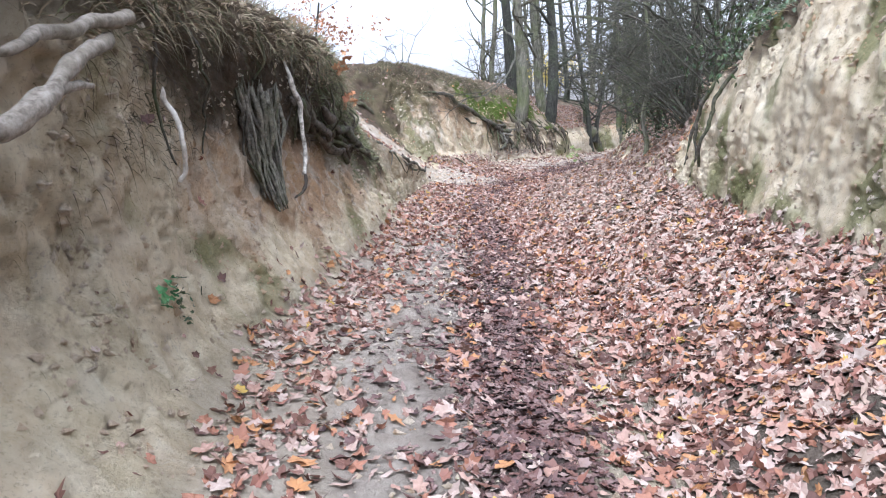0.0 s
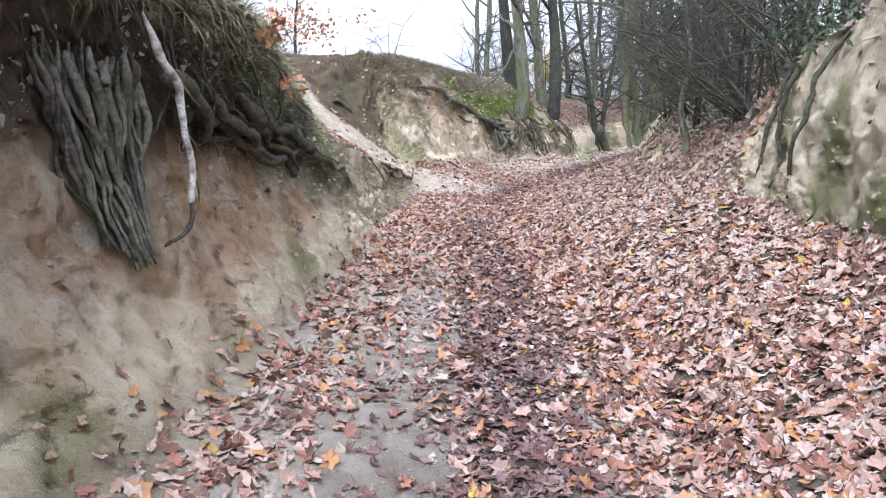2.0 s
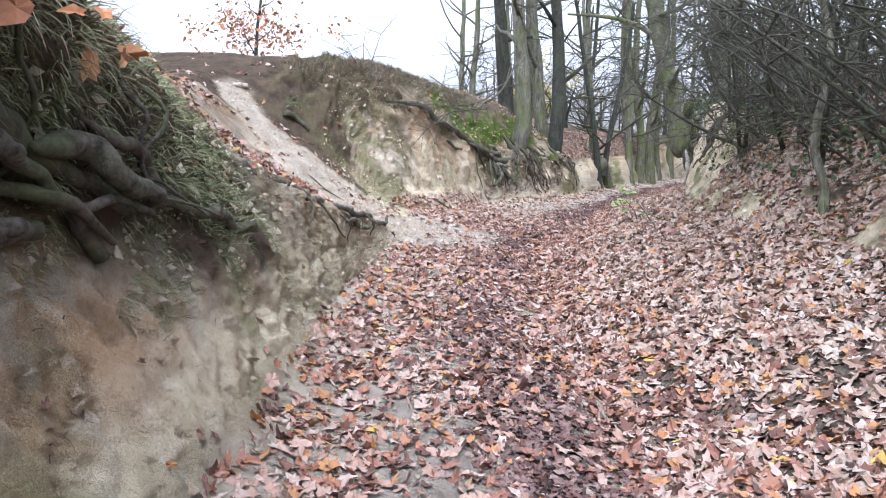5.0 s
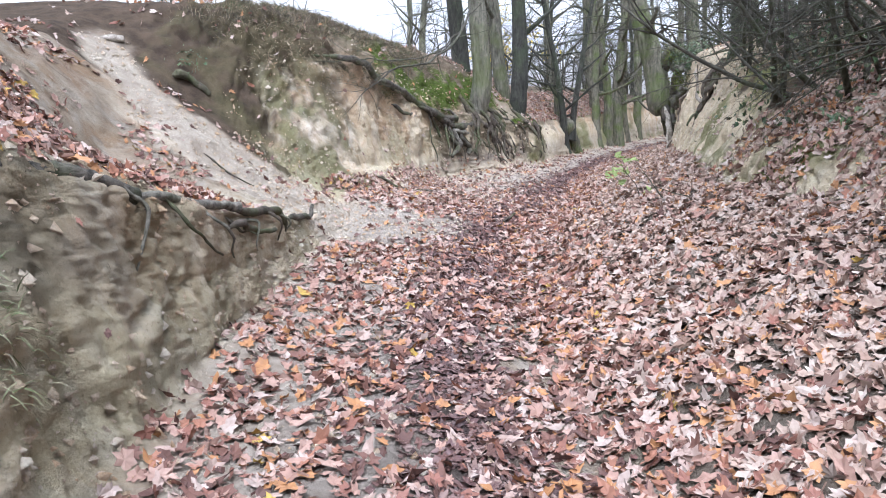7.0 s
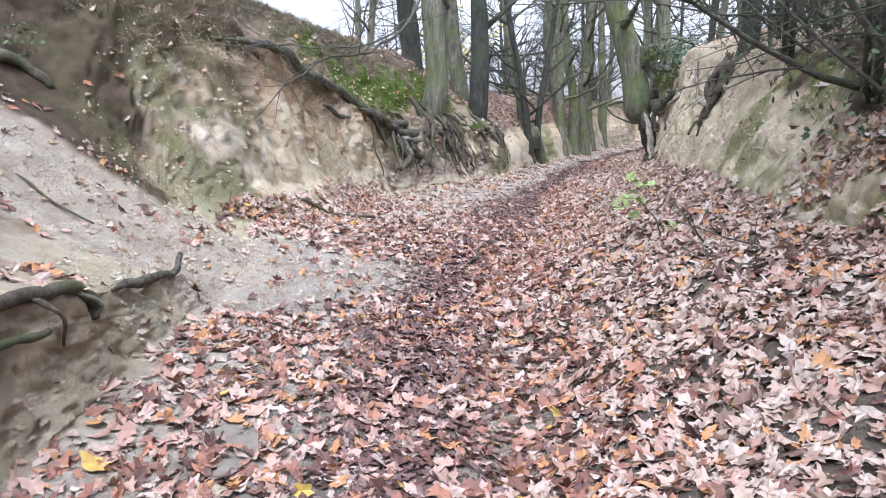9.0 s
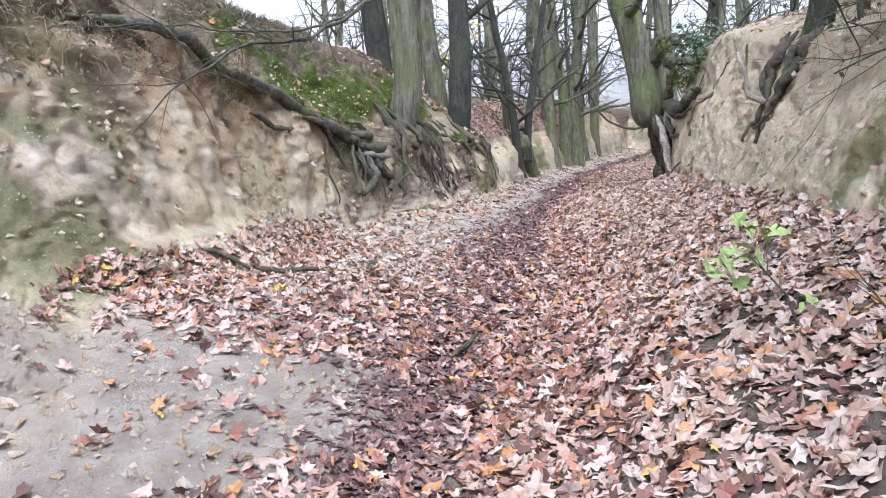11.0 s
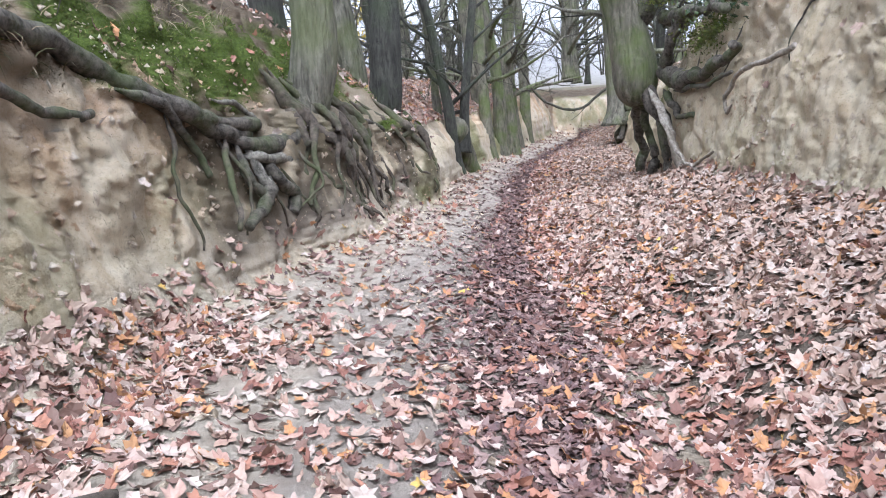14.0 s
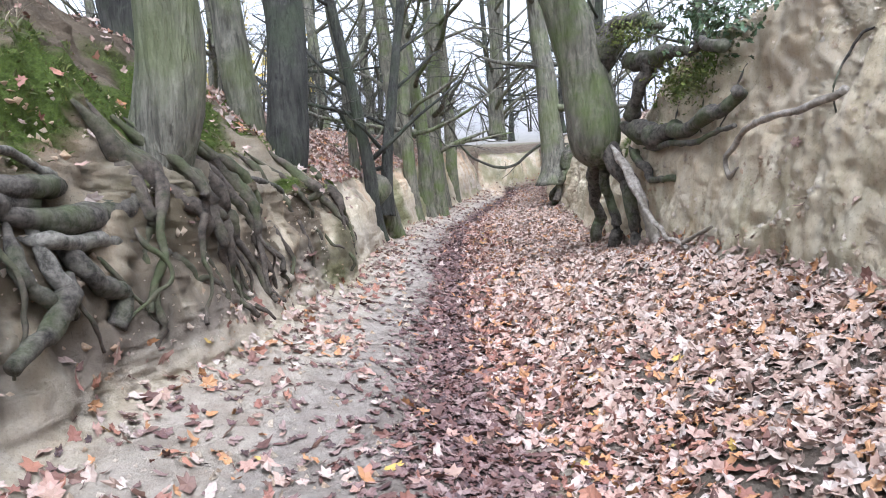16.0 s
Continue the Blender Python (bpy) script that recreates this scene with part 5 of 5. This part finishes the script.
# a bare branch hanging over the sand cut, and sticks on the ground
bough([(2.85, 26.1, 4.2), (2.5, 24.2, 3.3), (1.7, 22.4, 2.45), (0.9, 21.65, 2.2), (0.5, 21.2, 1.95), (0.2, 20.9, 1.6)], 0.03, 0.006, 16, 0.9, 741, "bare drooping branch with fine twigs over the sand cut")
bough([(2.7, 26.0, 3.6), (2.2, 23.9, 2.9), (1.3, 22.2, 2.4), (0.4, 21.3, 2.35), (-0.4, 20.7, 2.3)], 0.02, 0.005, 12, 0.8, 742, "thin bare branch with fine twigs over the sand cut")
STICK = "dark fallen stick lying in the leaves"
root([bank(20.72, FOOTL - 0.55, 0.05), bank(20.8, FOOTL - 0.35, 0.06), bank(20.85, FOOTL - 0.1, 0.06)], 0.022, 0.016, ROOT_DARK, STICK, 260, 0.02, "stick", 7)
root([bank(20.9, FOOTL - 0.08, 0.05), bank(21.0, FOOTL + 0.05, 0.05), bank(21.1, FOOTL + 0.14, 0.05)], 0.028, 0.018, ROOT_DARK, STICK, 261, 0.02, "stick", 7)
root([bank(17.9, SHL + 0.35, 0.02), bank(17.8, SHL + 0.5, 0.03), bank(17.75, SHL + 0.65, 0.02)], 0.012, 0.008, ROOT_DARK, STICK, 262, 0.02, "stick", 6)
root([bank(19.0, FOOTL + 0.75, 0.03), bank(19.1, FOOTL + 0.78, 0.05), bank(19.2, FOOTL + 0.8, 0.08)], 0.02, 0.012, ROOT_DARK, STICK, 263, 0.02, "stick", 6)


# ---- grass, rootlets and moss ----
def blades(name, weight, n, length, droop, width, material, label, category, seed):
    """Thin bent blades growing out of the ground where weight says."""
    g = np.random.default_rng(seed)
    p, nm, _ = scatter(weight, n, g)
    d = nm * 0.7 + g.normal(0, 0.35, (n, 3)) + (0, 0, 0.25)
    d /= np.linalg.norm(d, axis=1)[:, None]
    ln = length * g.uniform(0.4, 1.2, n)[:, None]
    side = np.cross(d, g.normal(0, 1, (n, 3)))
    side /= np.linalg.norm(side, axis=1)[:, None]
    rows = []
    pos = p - nm * 0.02
    for k in range(5):
        w = width * (1 - k / 4.6)
        rows += [pos - side * w, pos + side * w]
        pos = pos + d * ln / 4
        d = d + np.array([0, 0, -droop])
        d /= np.linalg.norm(d, axis=1)[:, None]
    v = np.stack(rows, 1).reshape(-1, 3)
    q = np.array([(2 * k, 2 * k + 1, 2 * k + 3, 2 * k + 2) for k in range(4)])
    f = (q[None] + (np.arange(n) * 10)[:, None, None]).reshape(-1, 4)
    return tagged(new(name, fast_mesh(name, v, f, material)), label, category, kind="stuff")


lip_a = left * step(TOPL - 0.45, TOPL - 0.1, UU) * (1 - step(TOPL + 0.22, TOPL + 0.4, UU))
blades("grass", lip_a * step(2, 4, YY) * (1 - step(9.5, 11, YY)), 4600, 0.28, 0.5, 0.0032, GRASS_DRY, "withered grass and rootlets hanging over the bank edge", "grass", 301)
blades("grass", left * step(7.0, 8.5, YY) * (1 - step(11.4, 12.2, YY)) * step(SHL + 0.2, SHL + 0.6, UU) * (1 - step(MIDL - 0.35, MIDL, UU)), 5500, 0.17, 0.4, 0.004, GRASS_GREEN, "long green-grey grass on the sloping bank", "grass", 302)
lip_b = left * step(TOPL - 0.5, TOPL - 0.1, UU) * (1 - step(TOPL + 0.15, TOPL + 0.3, UU)) * step(19.9, 20.4, YY) * (1 - step(22.6, 23.6, YY))
blades("grass", lip_b + 1.2 * left * step(SHL - 0.3, SHL - 0.1, UU) * (1 - step(SHL + 0.35, SHL + 0.6, UU)) * step(20, 20.5, YY) * (1 - step(25, 26, YY)), 8000, 0.22, 0.5, 0.004, GRASS_DRY, "dry grass fringe on the far bank's edge", "grass", 303)
lip_r = right * step(TOPR - 0.25, TOPR, UU) * (1 - step(TOPR + 0.3, TOPR + 0.6, UU))
blades("grass", lip_r * step(3, 5, YY) * (1 - step(20, 22, YY)), 3200, 0.22, 0.5, 0.0035, GRASS_DRY, "dry grass and rootlets along the bank edge", "grass", 304)
blades("rootlets", left * step(TOPL + 0.15, TOPL + 0.3, UU) * (1 - step(TOPL + 0.75, MIDL, UU)) * step(3, 4.5, YY) * (1 - step(10.2, 11.2, YY)), 2600, 0.24, 0.9, 0.0028, ROOT_DARK, "fine dark rootlets hanging from the topsoil", "roots", 305)
blades("rootlets", (1 - on_floor) * face * left * (1 - step(26, 28, YY)) * step(2, 3, YY) * step(0.3, 0.7, Z), 1500, 0.09, 0.9, 0.0025, ROOT_DARK, "short broken root ends on the earth faces", "roots", 307)
blades("rootlets", turf * (1 - ramp_mask), 5000, 0.3, 1.1, 0.0035, ROOT_DARK, "matted rootlets and withered grass hanging from the turf edge", "roots", 308)
blades("grass", left * step(8.8, 9.6, YY) * (1 - step(11.5, 12.3, YY)) * step(TOPL, TOPL + 0.3, UU) * (1 - step(MIDL + 0.1, MIDL + 0.5, UU)) * step(-0.3, 0.3, n2), 3500, 0.12, 0.5, 0.003, GRASS_GREEN, "short green grass and moss on the earth bank", "grass", 309)
blades("moss", moss, 34000, 0.045, 0.12, 0.0075, MOSS, "bright green moss cushions on the bank", "moss", 306)


def crumbs_of_soil(weight, n, seed):
    """Small angular lumps of earth stuck to the bank."""
    g = np.random.default_rng(seed)
    p, nm, _ = scatter(weight, n, g)
    octa = np.array([(1, 0, 0), (-1, 0, 0), (0, 1, 0), (0, -1, 0), (0, 0, 1), (0, 0, -1)], float)
    tri = np.array([(0, 2, 4), (2, 1, 4), (1, 3, 4), (3, 0, 4), (2, 0, 5), (1, 2, 5), (3, 1, 5), (0, 3, 5)])
    size = 0.006 + 0.026 * g.random(n) ** 3
    v = octa[None] * size[:, None, None] * g.uniform(0.5, 1.4, (n, 6, 1)) + g.normal(0, 0.25, (n, 6, 3)) * size[:, None, None] + (p + nm * 0.003)[:, None]
    f = tri[None] + (np.arange(n) * 6)[:, None, None]
    return tagged(new("soil_crumbs", fast_mesh("soil_crumbs", v.reshape(-1, 3), f.reshape(-1, 3), EARTH, False)), "loose crumbs and clods of dry earth on the banks", "soil", kind="stuff")


crumbs_of_soil(step(1.5, 2.5, YY) * (1 - step(27, 29, YY)) * (face * step(-0.4, 0.5, n2) + 0.8 * ramp_mask + 0.35 * tread * on_floor), 20000, 311)

# loose leaves lying on top of the litter where the lane is walked
g = np.random.default_rng(12)
p, nm, _ = scatter(on_floor * step(3.2, 4.5, YY) * (1 - step(20, 22, YY)) * (1 - ramp_mask), 300, g)
single = []
for k in range(8):
    v = SHAPES[k] * 0.105
    single.append(fast_mesh("fallen_leaf", v, LEAF_TRIS, LEAF_OWN, False))
for k in range(300):
    ob = new("fallen_leaf", single[k % 8])
    up = Vector(nm[k] + g.normal(0, 0.3, 3)).normalized()
    m = up.to_track_quat("Z", "X").to_matrix().to_4x4() @ pose(0, 0, 0, 0, 0, g.uniform(0, 360))
    ob.parent = LITTER
    ob.matrix_basis = Matrix.Translation(Vector(p[k] + nm[k] * 0.03)) @ m
